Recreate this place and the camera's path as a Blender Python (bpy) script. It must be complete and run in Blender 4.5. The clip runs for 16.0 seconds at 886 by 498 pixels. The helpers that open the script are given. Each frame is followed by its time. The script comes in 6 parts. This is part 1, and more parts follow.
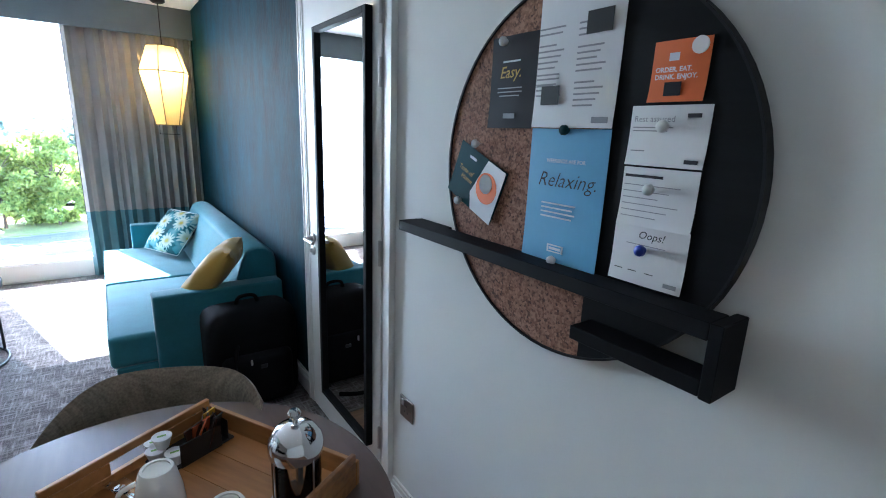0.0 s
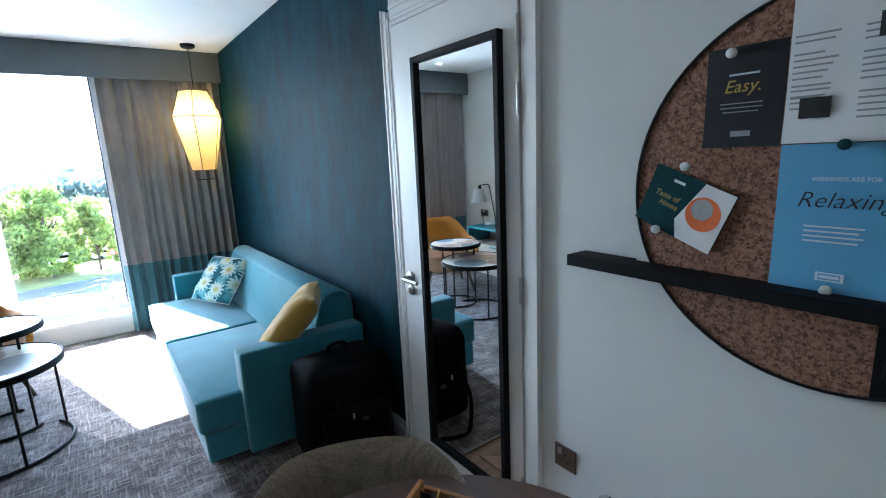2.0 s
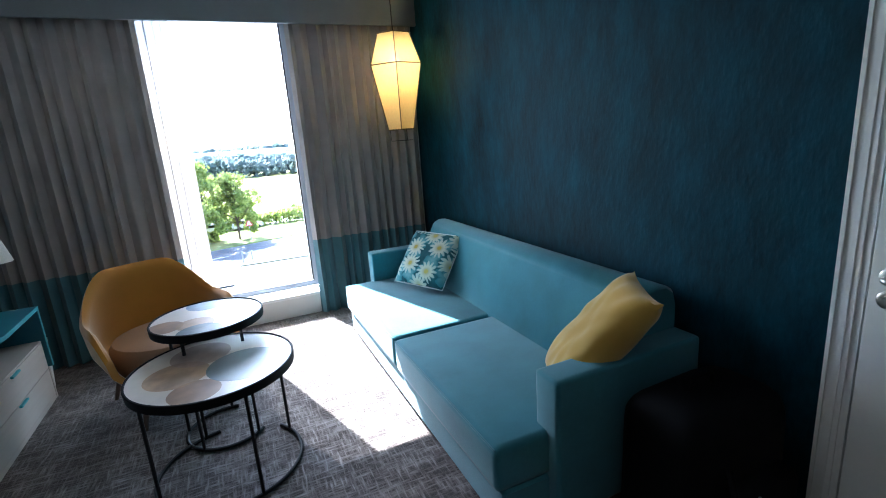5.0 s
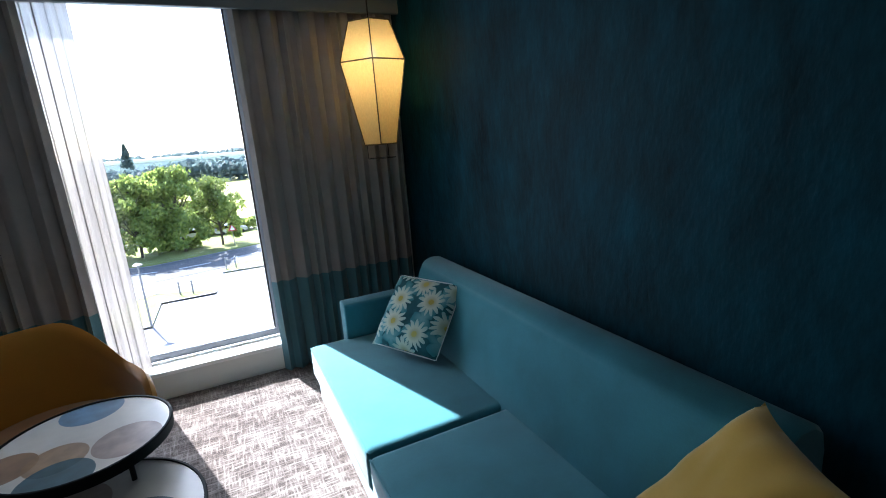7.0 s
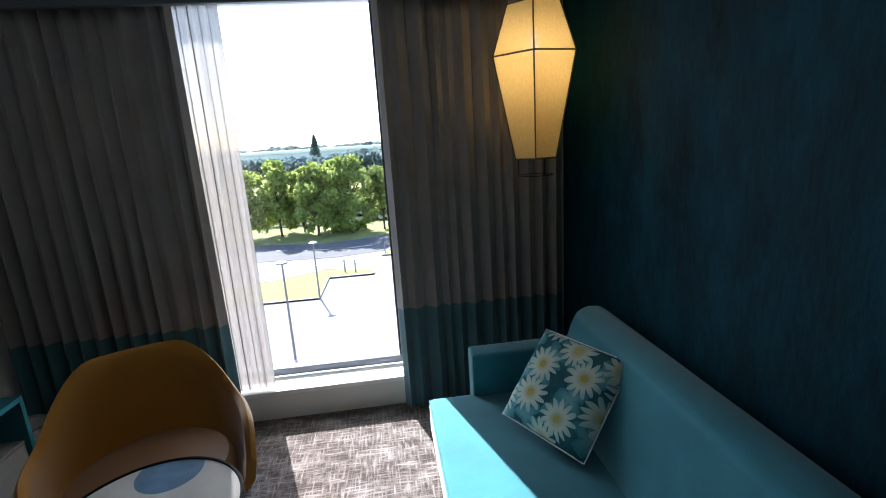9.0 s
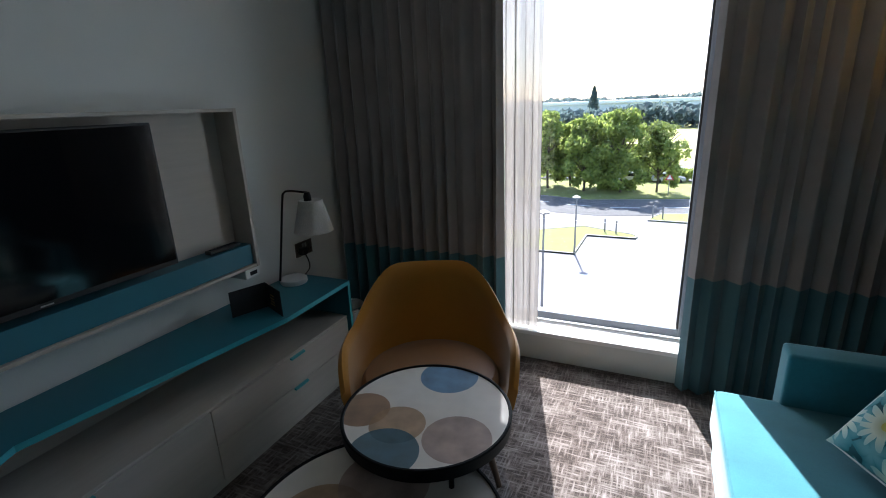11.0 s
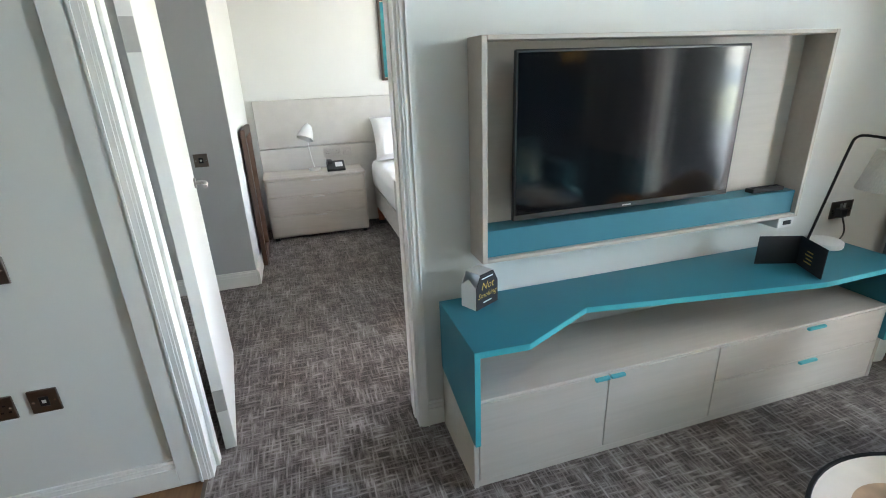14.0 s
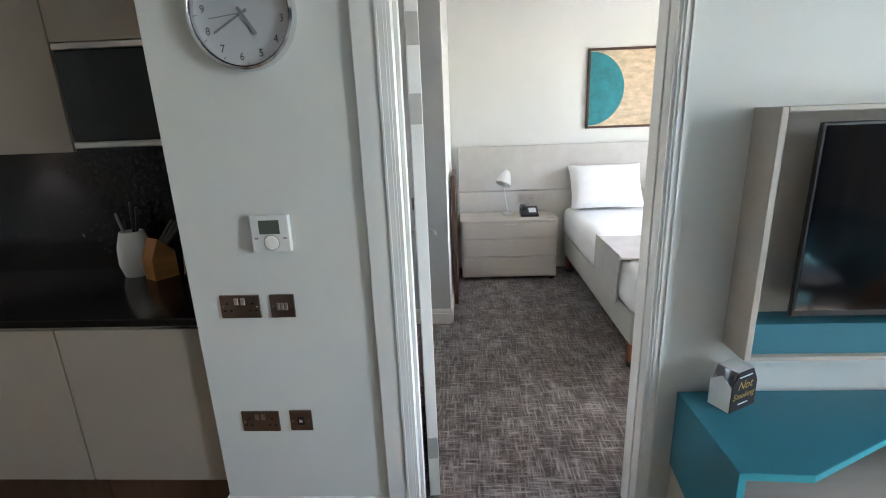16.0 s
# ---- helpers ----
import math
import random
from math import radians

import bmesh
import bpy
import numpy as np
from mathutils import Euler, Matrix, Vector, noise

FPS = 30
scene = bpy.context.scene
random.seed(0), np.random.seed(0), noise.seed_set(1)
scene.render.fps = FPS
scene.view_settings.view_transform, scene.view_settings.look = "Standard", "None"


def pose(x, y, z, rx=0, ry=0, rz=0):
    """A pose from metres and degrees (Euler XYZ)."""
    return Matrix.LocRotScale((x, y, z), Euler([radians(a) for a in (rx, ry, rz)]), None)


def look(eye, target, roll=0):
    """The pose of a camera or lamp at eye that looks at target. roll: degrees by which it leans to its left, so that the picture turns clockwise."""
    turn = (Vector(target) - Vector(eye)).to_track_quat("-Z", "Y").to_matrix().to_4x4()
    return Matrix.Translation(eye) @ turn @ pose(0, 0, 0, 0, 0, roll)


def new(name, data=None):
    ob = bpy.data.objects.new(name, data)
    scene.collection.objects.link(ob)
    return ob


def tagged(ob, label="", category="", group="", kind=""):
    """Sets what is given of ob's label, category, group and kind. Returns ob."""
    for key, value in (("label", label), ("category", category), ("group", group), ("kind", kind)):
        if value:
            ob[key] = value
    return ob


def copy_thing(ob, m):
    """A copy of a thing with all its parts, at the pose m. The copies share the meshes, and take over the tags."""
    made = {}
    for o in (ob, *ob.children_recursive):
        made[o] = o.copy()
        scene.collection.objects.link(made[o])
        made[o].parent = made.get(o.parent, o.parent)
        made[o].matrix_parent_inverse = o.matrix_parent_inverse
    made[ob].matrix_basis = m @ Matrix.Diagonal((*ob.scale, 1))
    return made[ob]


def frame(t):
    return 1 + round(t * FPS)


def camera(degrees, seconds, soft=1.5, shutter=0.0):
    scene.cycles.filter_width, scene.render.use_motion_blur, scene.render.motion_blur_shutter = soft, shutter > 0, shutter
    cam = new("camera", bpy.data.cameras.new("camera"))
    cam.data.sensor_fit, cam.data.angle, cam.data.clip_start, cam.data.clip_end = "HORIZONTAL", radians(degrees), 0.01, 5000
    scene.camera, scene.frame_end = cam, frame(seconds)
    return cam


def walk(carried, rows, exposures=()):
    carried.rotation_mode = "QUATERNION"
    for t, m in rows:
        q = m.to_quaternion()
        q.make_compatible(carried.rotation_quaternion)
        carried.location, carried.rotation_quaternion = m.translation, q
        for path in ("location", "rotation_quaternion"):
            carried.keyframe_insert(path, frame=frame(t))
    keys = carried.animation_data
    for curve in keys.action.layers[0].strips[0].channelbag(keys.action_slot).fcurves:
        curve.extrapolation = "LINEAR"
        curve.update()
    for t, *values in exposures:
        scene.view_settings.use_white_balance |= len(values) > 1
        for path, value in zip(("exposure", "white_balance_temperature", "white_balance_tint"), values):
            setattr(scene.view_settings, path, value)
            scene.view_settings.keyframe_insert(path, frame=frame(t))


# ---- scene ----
cam = camera(86.2, 16.0, soft=1.0)
PATH = [
    (0, (0.036, 0.091, 1.52), (1.166, 1.67, 1.044), 2.1),
    (0.5, (0.102, 0.134, 1.513), (1.345, 1.628, 1.043), 0.0),
    (1, (0.104, 0.246, 1.546), (1.393, 1.71, 1.104), -1.4),
    (1.5, (-0.046, 0.373, 1.556), (1.195, 1.888, 1.15), -2.0),
    (2, (-0.315, 0.517, 1.552), (0.846, 2.097, 1.157), -2.6),
    (2.5, (-0.471, 0.731, 1.531), (0.578, 2.386, 1.131), -2.7),
    (3, (-0.588, 1.001, 1.517), (0.297, 2.748, 1.109), -3.2),
    (3.5, (-0.662, 1.142, 1.488), (0.07, 2.952, 1.056), -4.0),
    (3.7, (-0.734, 1.19, 1.479), (-0.019, 3.005, 1.036), -3.5),
    (5.8, (-0.705, 2.12, 1.435), (0.13, 3.865, 0.93), -4.6),
    (6, (-0.655, 2.18, 1.452), (0.188, 3.917, 0.93), -4.5),
    (6.5, (-0.53, 2.36, 1.468), (0.313, 4.104, 0.971), -4.3),
    (7, (-0.4, 2.53, 1.531), (0.424, 4.29, 1.061), -4.4),
    (7.5, (-0.256, 2.651, 1.57), (0.509, 4.45, 1.146), -5.0),
    (8, (-0.176, 2.808, 1.625), (0.44, 4.666, 1.215), -4.4),
    (10.3, (-0.245, 3.275, 1.586), (-0.66, 5.158, 1.054), -3.5),
    (10.5, (-0.275, 3.261, 1.571), (-0.803, 5.112, 1.027), -3.3),
    (11, (-0.334, 3.216, 1.541), (-1.14, 4.951, 0.96), -2.3),
    (11.5, (-0.376, 3.183, 1.507), (-1.413, 4.775, 0.884), -1.9),
    (12, (-0.43, 3.124, 1.486), (-1.7, 4.522, 0.827), -1.7),
    (12.5, (-0.497, 3.055, 1.467), (-1.945, 4.256, 0.787), -2.1),
    (13, (-0.565, 2.964, 1.457), (-2.171, 3.935, 0.769), -2.2),
    (13.5, (-0.613, 2.887, 1.462), (-2.328, 3.639, 0.76), -2.1),
    (14, (-0.666, 2.793, 1.463), (-2.462, 3.322, 0.759), -2.2),
    (14.5, (-0.724, 2.698, 1.465), (-2.561, 3.058, 0.762), -2.6),
    (15, (-0.792, 2.587, 1.483), (-2.655, 2.835, 0.797), -2.5),
    (15.5, (-0.816, 2.549, 1.526), (-2.711, 2.646, 0.894), -2.9),
    (16, (-0.787, 2.518, 1.579), (-2.708, 2.414, 1.033), -2.2),
]
EXPOSURES = [
    (0, 4.7, 5250, 11), (1.5, 4.6, 5250, 10), (2.5, 4.15, 5250, 8), (3.5, 3.75, 5300, 9), (6, 3.1, 5550, 10), (7, 2.4, 5650, 10), (8, 1.95, 5750, 10), (10.5, 2.0, 5900, 10),
    (11, 1.85, 5900, 10), (12, 1.75, 5950, 10), (12.5, 2.3, 6150, 9), (13, 4.4, 6350, 9), (13.5, 4.6, 6350, 9), (15, 4.4, 6300, 11), (16, 4.4, 6300, 12),
]
walk(cam, [(t, look(eye, target, roll)) for t, eye, target, roll in PATH], EXPOSURES)

# ---- world, sun, large lights ----
SUN_DIR = Vector((0.294 * 0.717, -0.956 * 0.717, -0.697))
world = bpy.data.worlds.new("sky")
scene.world = world
world.use_nodes = True
_nt = world.node_tree
_sky = _nt.nodes.new("ShaderNodeTexSky")
_sky.sky_type, _sky.sun_disc = "NISHITA", False
_sky.sun_elevation, _sky.sun_rotation = radians(44.2), radians(-17.1)
_nt.links.new(_sky.outputs[0], _nt.nodes["Background"].inputs[0])
_nt.nodes["Background"].inputs[1].default_value = 0.15


def lamp(name, kind, m, energy, color=(1, 1, 1), **kw):
    d = bpy.data.lights.new(name, kind)
    d.energy, d.color = energy, color
    if "angle" in kw:
        d.angle = kw["angle"]
    if kind == "AREA":
        d.shape = kw.get("shape", "RECTANGLE")
        d.size, d.size_y = kw["size"]
        d.spread = kw.get("spread", math.pi)
    if kind == "SPOT":
        d.spot_size, d.spot_blend, d.shadow_soft_size = kw["cone"], 0.6, 0.03
    if kind == "POINT":
        d.shadow_soft_size = kw.get("soft", 0.04)
    ob = new(name, d)
    ob.matrix_basis = m
    return tagged(ob, kind="structure")


lamp("sun", "SUN", Matrix.Translation((-3, 20, 15)) @ SUN_DIR.to_track_quat("-Z", "Y").to_matrix().to_4x4(), 5.0, (1, 0.95, 0.88), angle=radians(0.5))
# daylight in the openings of the two windows
lamp("window_light", "AREA", look((-0.6, 6.2, 1.4), (-0.6, 0, 1.0)), 6, (0.8, 0.92, 1.0), size=(1.1, 2.1))
lamp("window_light", "AREA", look((-4.1, 6.2, 1.4), (-4.1, 0, 1.2)), 1.6, (0.95, 0.97, 1.0), size=(1.0, 2.0))

# ---- building helpers ----
ROOT = {}


def thing(name, m, label, category, group="", kind=""):
    ob = new(name)
    ob.empty_display_size = 0.1
    if not isinstance(m, Matrix):
        m = Matrix.Translation(m)
    ob.matrix_basis = m
    ROOT[ob.name] = m
    return tagged(ob, label, category, group, kind)


def to_mesh(name, bm, material, smooth=False):
    me = bpy.data.meshes.new(name)
    bmesh.ops.recalc_face_normals(bm, faces=bm.faces)
    bm.to_mesh(me)
    bm.free()
    me.materials.append(material)
    if smooth:
        me.polygons.foreach_set("use_smooth", [True] * len(me.polygons))
        me.set_sharp_from_angle(angle=radians(40))
    return me


def part(name, bm, material, parent, label="", local=False, smooth=False, kind=""):
    """One mesh under a thing or part. The bmesh is in the world's metres unless local."""
    m = ROOT[parent.name]
    if not local:
        bm.transform(m.inverted())
    ob = new(name, to_mesh(name, bm, material, smooth))
    ob.parent = parent
    ROOT[ob.name] = m
    return tagged(ob, label, kind=kind)


def solid(name, bm, material, label="", category="", kind="", smooth=False, group=""):
    """A top-level mesh in the world's metres, with its origin at its base."""
    xs = [v.co.copy() for v in bm.verts]
    o = Vector((sum(v.x for v in xs) / len(xs), sum(v.y for v in xs) / len(xs), min(v.z for v in xs)))
    bm.transform(Matrix.Translation(-o))
    ob = new(name, to_mesh(name, bm, material, smooth))
    ob.location = o
    ROOT[ob.name] = Matrix.Translation(o)
    return tagged(ob, label, category, group, kind)


def box(x0, x1, y0, y1, z0, z1, bevel=0.0, seg=1, bm=None):
    b = bmesh.new()
    bmesh.ops.create_cube(b, size=1, matrix=Matrix.Translation(((x0 + x1) / 2, (y0 + y1) / 2, (z0 + z1) / 2)) @ Matrix.Diagonal((abs(x1 - x0), abs(y1 - y0), abs(z1 - z0), 1)))
    if bevel:
        bmesh.ops.bevel(b, geom=b.edges[:], offset=bevel, segments=seg, affect="EDGES", profile=0.6)
    return merge(bm, b)


def merge(bm, b):
    if bm is None:
        return b
    me = bpy.data.meshes.new("tmp")
    b.to_mesh(me)
    b.free()
    bm.from_mesh(me)
    bpy.data.meshes.remove(me)
    return bm


def prism(pts, lo, hi, axis="z", bevel=0.0, bm=None):
    """A polygon (u, v) drawn out along an axis from lo to hi: z takes (x, y), x takes (y, z), y takes (x, z)."""
    def at(u, v, w):
        return {"z": (u, v, w), "x": (w, u, v), "y": (u, w, v)}[axis]
    b = bmesh.new()
    a = [b.verts.new(at(u, v, lo)) for u, v in pts]
    c = [b.verts.new(at(u, v, hi)) for u, v in pts]
    b.faces.new(a)
    b.faces.new(c[::-1])
    for i in range(len(pts)):
        j = (i + 1) % len(pts)
        b.faces.new((a[i], a[j], c[j], c[i]))
    bmesh.ops.recalc_face_normals(b, faces=b.faces)
    if bevel:
        bmesh.ops.bevel(b, geom=b.edges[:], offset=bevel, segments=1, affect="EDGES")
    return merge(bm, b)


def lathe(profile, at=(0, 0, 0), seg=32, axis=None, bm=None, sx=1, sy=1):
    """Turn (radius, height) pairs round the upright axis, or round another axis given as a vector."""
    b = bmesh.new()
    rings = []
    for r, h in profile:
        if r < 1e-5:
            rings.append([b.verts.new((0, 0, h))])
        else:
            rings.append([b.verts.new((r * sx * math.cos(2 * math.pi * k / seg), r * sy * math.sin(2 * math.pi * k / seg), h)) for k in range(seg)])
    for p, q in zip(rings, rings[1:]):
        for k in range(seg):
            l = (k + 1) % seg
            f = [p[k % len(p)], p[l % len(p)], q[l % len(q)], q[k % len(q)]]
            f = list(dict.fromkeys(f))
            if len(f) > 2:
                b.faces.new(f)
    ends = [ring for ring in (rings[0], rings[-1]) if len(ring) > 2]
    if len(ends) == 2 and len(rings) > 3:
        for k in range(seg):
            l = (k + 1) % seg
            b.faces.new((rings[-1][k], rings[-1][l], rings[0][l], rings[0][k]))
    else:
        for ring in ends:
            b.faces.new(ring)
    m = Matrix.Translation(at)
    if axis is not None:
        m = m @ Vector(axis).to_track_quat("Z", "Y").to_matrix().to_4x4()
    b.transform(m)
    return merge(bm, b)


def rod(p, q, r0, r1=None, seg=12, bm=None):
    p, q = Vector(p), Vector(q)
    return lathe([(r0, 0), (r0 if r1 is None else r1, (q - p).length)], p, seg, q - p, bm)


def tube(pts, r, seg=10, closed=False, bm=None):
    """A round bar along points."""
    b = bmesh.new()
    pts = [Vector(p) for p in pts]
    n, rings, up = len(pts), [], None
    for i, p in enumerate(pts):
        a = pts[(i - 1) % n] if closed or i else p
        c = pts[(i + 1) % n] if closed or i < n - 1 else p
        t = (c - a).normalized()
        if up is None:
            up = t.orthogonal().normalized()
        up = (up - t * up.dot(t)).normalized()
        s = t.cross(up)
        rings.append([b.verts.new(p + r * (math.cos(2 * math.pi * k / seg) * up + math.sin(2 * math.pi * k / seg) * s)) for k in range(seg)])
    for i in range(n if closed else n - 1):
        p, q = rings[i], rings[(i + 1) % n]
        for k in range(seg):
            l = (k + 1) % seg
            b.faces.new((p[k], p[l], q[l], q[k]))
    if not closed:
        b.faces.new(rings[0])
        b.faces.new(rings[-1][::-1])
    return merge(bm, b)


def smooth_path(pts, steps=6):
    pts = [Vector(p) for p in pts]
    out = []
    for i in range(len(pts) - 1):
        p0, p1, p2, p3 = pts[max(i - 1, 0)], pts[i], pts[i + 1], pts[min(i + 2, len(pts) - 1)]
        for k in range(steps):
            t = k / steps
            out.append(0.5 * (2 * p1 + (p2 - p0) * t + (2 * p0 - 5 * p1 + 4 * p2 - p3) * t * t + (3 * p1 - p0 - 3 * p2 + p3) * t ** 3))
    return out + [pts[-1]]


def sheet(fn, nu, nv, thick=0.0, bm=None):
    """A grid of fn(u, v), u and v from 0 to 1; with a thickness it is closed."""
    b = bmesh.new()
    g = [[b.verts.new(fn(i / nu, j / nv)) for j in range(nv + 1)] for i in range(nu + 1)]
    for i in range(nu):
        for j in range(nv):
            b.faces.new((g[i][j], g[i + 1][j], g[i + 1][j + 1], g[i][j + 1]))
    if thick:
        bmesh.ops.recalc_face_normals(b, faces=b.faces)
        bmesh.ops.solidify(b, geom=b.faces[:], thickness=thick)
    return merge(bm, b)


def pillow(w, h, d, seed=0, n=18, pinch=0.06):
    """A stuffed cushion lying in its own xy plane."""
    b = bmesh.new()
    for side in (1, -1):
        def fn(u, v):
            x, y = 2 * u - 1, 2 * v - 1
            t = max(0.0, (1 - x ** 4) * (1 - y ** 4)) ** 0.55
            k = 1 - pinch * (1 - abs(y) ** 3) * (abs(x) ** 6)
            l = 1 - pinch * (1 - abs(x) ** 3) * (abs(y) ** 6)
            crease = 0.03 * d * math.sin(9 * math.atan2(y, x) + 4 * noise.noise((x, y, seed))) * (x * x + y * y) * t
            z = side * (d / 2 * t + crease) + 0.006 * noise.noise((3 * x + seed, 3 * y, seed)) * t
            return (x * w / 2 * k, y * h / 2 * l, z)
        sheet(fn, n, n, bm=b)
    bmesh.ops.remove_doubles(b, verts=b.verts, dist=0.0005)
    return b


def words(text, size, m, material, parent, name="lettering", bold=0.0, shear=0.0, align="LEFT"):
    cu = bpy.data.curves.new("text", "FONT")
    cu.body, cu.size, cu.offset, cu.shear, cu.align_x, cu.resolution_u = text, size, bold, shear, align, 2
    ob = bpy.data.objects.new("text", cu)
    scene.collection.objects.link(ob)
    me = bpy.data.meshes.new_from_object(ob.evaluated_get(bpy.context.evaluated_depsgraph_get()))
    bpy.data.objects.remove(ob)
    b = bmesh.new()
    b.from_mesh(me)
    bpy.data.meshes.remove(me)
    b.transform(m)
    return part(name, b, material, parent)


# ---- materials ----
def base(name, rough=0.6, metal=0.0):
    m = bpy.data.materials.new(name)
    m.use_nodes = True
    nt = m.node_tree
    p = nt.nodes["Principled BSDF"]
    p.inputs["Roughness"].default_value, p.inputs["Metallic"].default_value = rough, metal
    return m, nt, p


def node(nt, kind, **kw):
    n = nt.nodes.new(kind)
    for k, v in kw.items():
        n.inputs[k.replace("_", " ")].default_value = v
    return n


def coords(nt, scale=(1, 1, 1), turn=0.0, generated="Object"):
    tc = nt.nodes.new("ShaderNodeTexCoord")
    mp = nt.nodes.new("ShaderNodeMapping")
    mp.inputs["Scale"].default_value, mp.inputs["Rotation"].default_value = scale, (0, 0, turn)
    nt.links.new(tc.outputs[generated], mp.inputs[0])
    return mp.outputs[0]


def ramp(nt, fac, stops):
    r = nt.nodes.new("ShaderNodeValToRGB")
    while len(r.color_ramp.elements) < len(stops):
        r.color_ramp.elements.new(0.5)
    for e, (pos, col) in zip(r.color_ramp.elements, stops):
        e.position, e.color = pos, (*col, 1)
    nt.links.new(fac, r.inputs[0])
    return r.outputs[0]


def bumped(nt, p, fac, strength, dist):
    b = nt.nodes.new("ShaderNodeBump")
    b.inputs["Strength"].default_value, b.inputs["Distance"].default_value = strength, dist
    nt.links.new(fac, b.inputs["Height"])
    nt.links.new(b.outputs[0], p.inputs["Normal"])


def shade(c, k):
    return tuple(min(1, v * k) for v in c)


def plain(name, color, rough=0.6, metal=0.0, var=0.12, scale=6.0, grain=90.0, bump=0.15, dist=0.001, stretch=(1, 1, 1), sheen=0.0, spec=0.5):
    """Colour with stains at a large scale and relief at a fine one."""
    m, nt, p = base(name, rough, metal)
    co = coords(nt, stretch)
    big = node(nt, "ShaderNodeTexNoise", Scale=scale, Detail=5.0, Roughness=0.6)
    fine = node(nt, "ShaderNodeTexNoise", Scale=grain, Detail=3.0)
    nt.links.new(co, big.inputs[0])
    nt.links.new(co, fine.inputs[0])
    mix = nt.nodes.new("ShaderNodeMath")
    mix.operation = "MULTIPLY_ADD"
    mix.inputs[1].default_value = 0.35
    nt.links.new(fine.outputs[0], mix.inputs[0])
    nt.links.new(big.outputs[0], mix.inputs[2])
    nt.links.new(ramp(nt, mix.outputs[0], [(0.4, shade(color, 1 - var)), (0.95, shade(color, 1 + var))]), p.inputs["Base Color"])
    r = nt.nodes.new("ShaderNodeMapRange")
    r.inputs[3].default_value, r.inputs[4].default_value = max(0.02, rough - 0.08), min(1, rough + 0.08)
    nt.links.new(big.outputs[0], r.inputs[0])
    nt.links.new(r.outputs[0], p.inputs["Roughness"])
    if bump:
        bumped(nt, p, fine.outputs[0], bump, dist)
    p.inputs["Sheen Weight"].default_value = sheen
    p.inputs["Specular IOR Level"].default_value = spec
    return m


def cloth(name, color, var=0.2, weave=420.0, bump=0.35, sheen=0.3, slub=0.0, rough=0.9):
    """Woven fabric: two crossed threads, with soft blotches."""
    m, nt, p = base(name, rough)
    co = coords(nt)
    big = node(nt, "ShaderNodeTexNoise", Scale=5.0, Detail=4.0)
    nt.links.new(co, big.inputs[0])
    threads = []
    for st in ((1, 0.12, 1), (0.12, 1, 0.12)):
        mp = coords(nt, st)
        n = node(nt, "ShaderNodeTexNoise", Scale=weave, Detail=2.0)
        nt.links.new(mp, n.inputs[0])
        threads.append(n.outputs[0])
    add = nt.nodes.new("ShaderNodeMath")
    add.operation = "ADD"
    nt.links.new(threads[0], add.inputs[0])
    nt.links.new(threads[1], add.inputs[1])
    half = nt.nodes.new("ShaderNodeMath")
    half.operation = "MULTIPLY"
    half.inputs[1].default_value = 0.5
    nt.links.new(add.outputs[0], half.inputs[0])
    k = nt.nodes.new("ShaderNodeMix")
    k.inputs[0].default_value = 0.35 if not slub else slub
    nt.links.new(big.outputs[0], k.inputs[2])
    nt.links.new(half.outputs[0], k.inputs[3])
    nt.links.new(ramp(nt, k.outputs[0], [(0.3, shade(color, 1 - var)), (0.7, shade(color, 1 + var))]), p.inputs["Base Color"])
    bumped(nt, p, half.outputs[0], bump, 0.0015)
    p.inputs["Sheen Weight"].default_value = sheen
    p.inputs["Specular IOR Level"].default_value = 0.2
    return m


def wood(name, dark, light, scale=9.0, stretch=(1, 0.08, 1), rough=0.5, bump=0.15, rand=0.35):
    m, nt, p = base(name, rough)
    tc = nt.nodes.new("ShaderNodeTexCoord")
    info = nt.nodes.new("ShaderNodeObjectInfo")
    mp = nt.nodes.new("ShaderNodeMapping")
    mp.inputs["Scale"].default_value = stretch
    comb = nt.nodes.new("ShaderNodeCombineXYZ")
    mul = node(nt, "ShaderNodeMath")
    mul.operation = "MULTIPLY"
    mul.inputs[1].default_value = 13.0
    nt.links.new(info.outputs["Random"], mul.inputs[0])
    for i in range(3):
        nt.links.new(mul.outputs[0], comb.inputs[i])
    nt.links.new(comb.outputs[0], mp.inputs["Location"])
    nt.links.new(tc.outputs["Object"], mp.inputs[0])
    a = node(nt, "ShaderNodeTexNoise", Scale=scale, Detail=6.0, Roughness=0.65, Distortion=0.6)
    b = node(nt, "ShaderNodeTexNoise", Scale=scale * 9, Detail=3.0)
    nt.links.new(mp.outputs[0], a.inputs[0])
    nt.links.new(mp.outputs[0], b.inputs[0])
    k = nt.nodes.new("ShaderNodeMix")
    k.inputs[0].default_value = 0.3
    nt.links.new(a.outputs[0], k.inputs[2])
    nt.links.new(b.outputs[0], k.inputs[3])
    sh = nt.nodes.new("ShaderNodeMath")
    sh.operation = "MULTIPLY_ADD"
    sh.inputs[1].default_value = rand
    nt.links.new(info.outputs["Random"], sh.inputs[0])
    nt.links.new(k.outputs[0], sh.inputs[2])
    nt.links.new(ramp(nt, sh.outputs[0], [(0.32 + rand * 0.2, dark), (0.68 + rand * 0.5, light)]), p.inputs["Base Color"])
    bumped(nt, p, b.outputs[0], bump, 0.001)
    return m


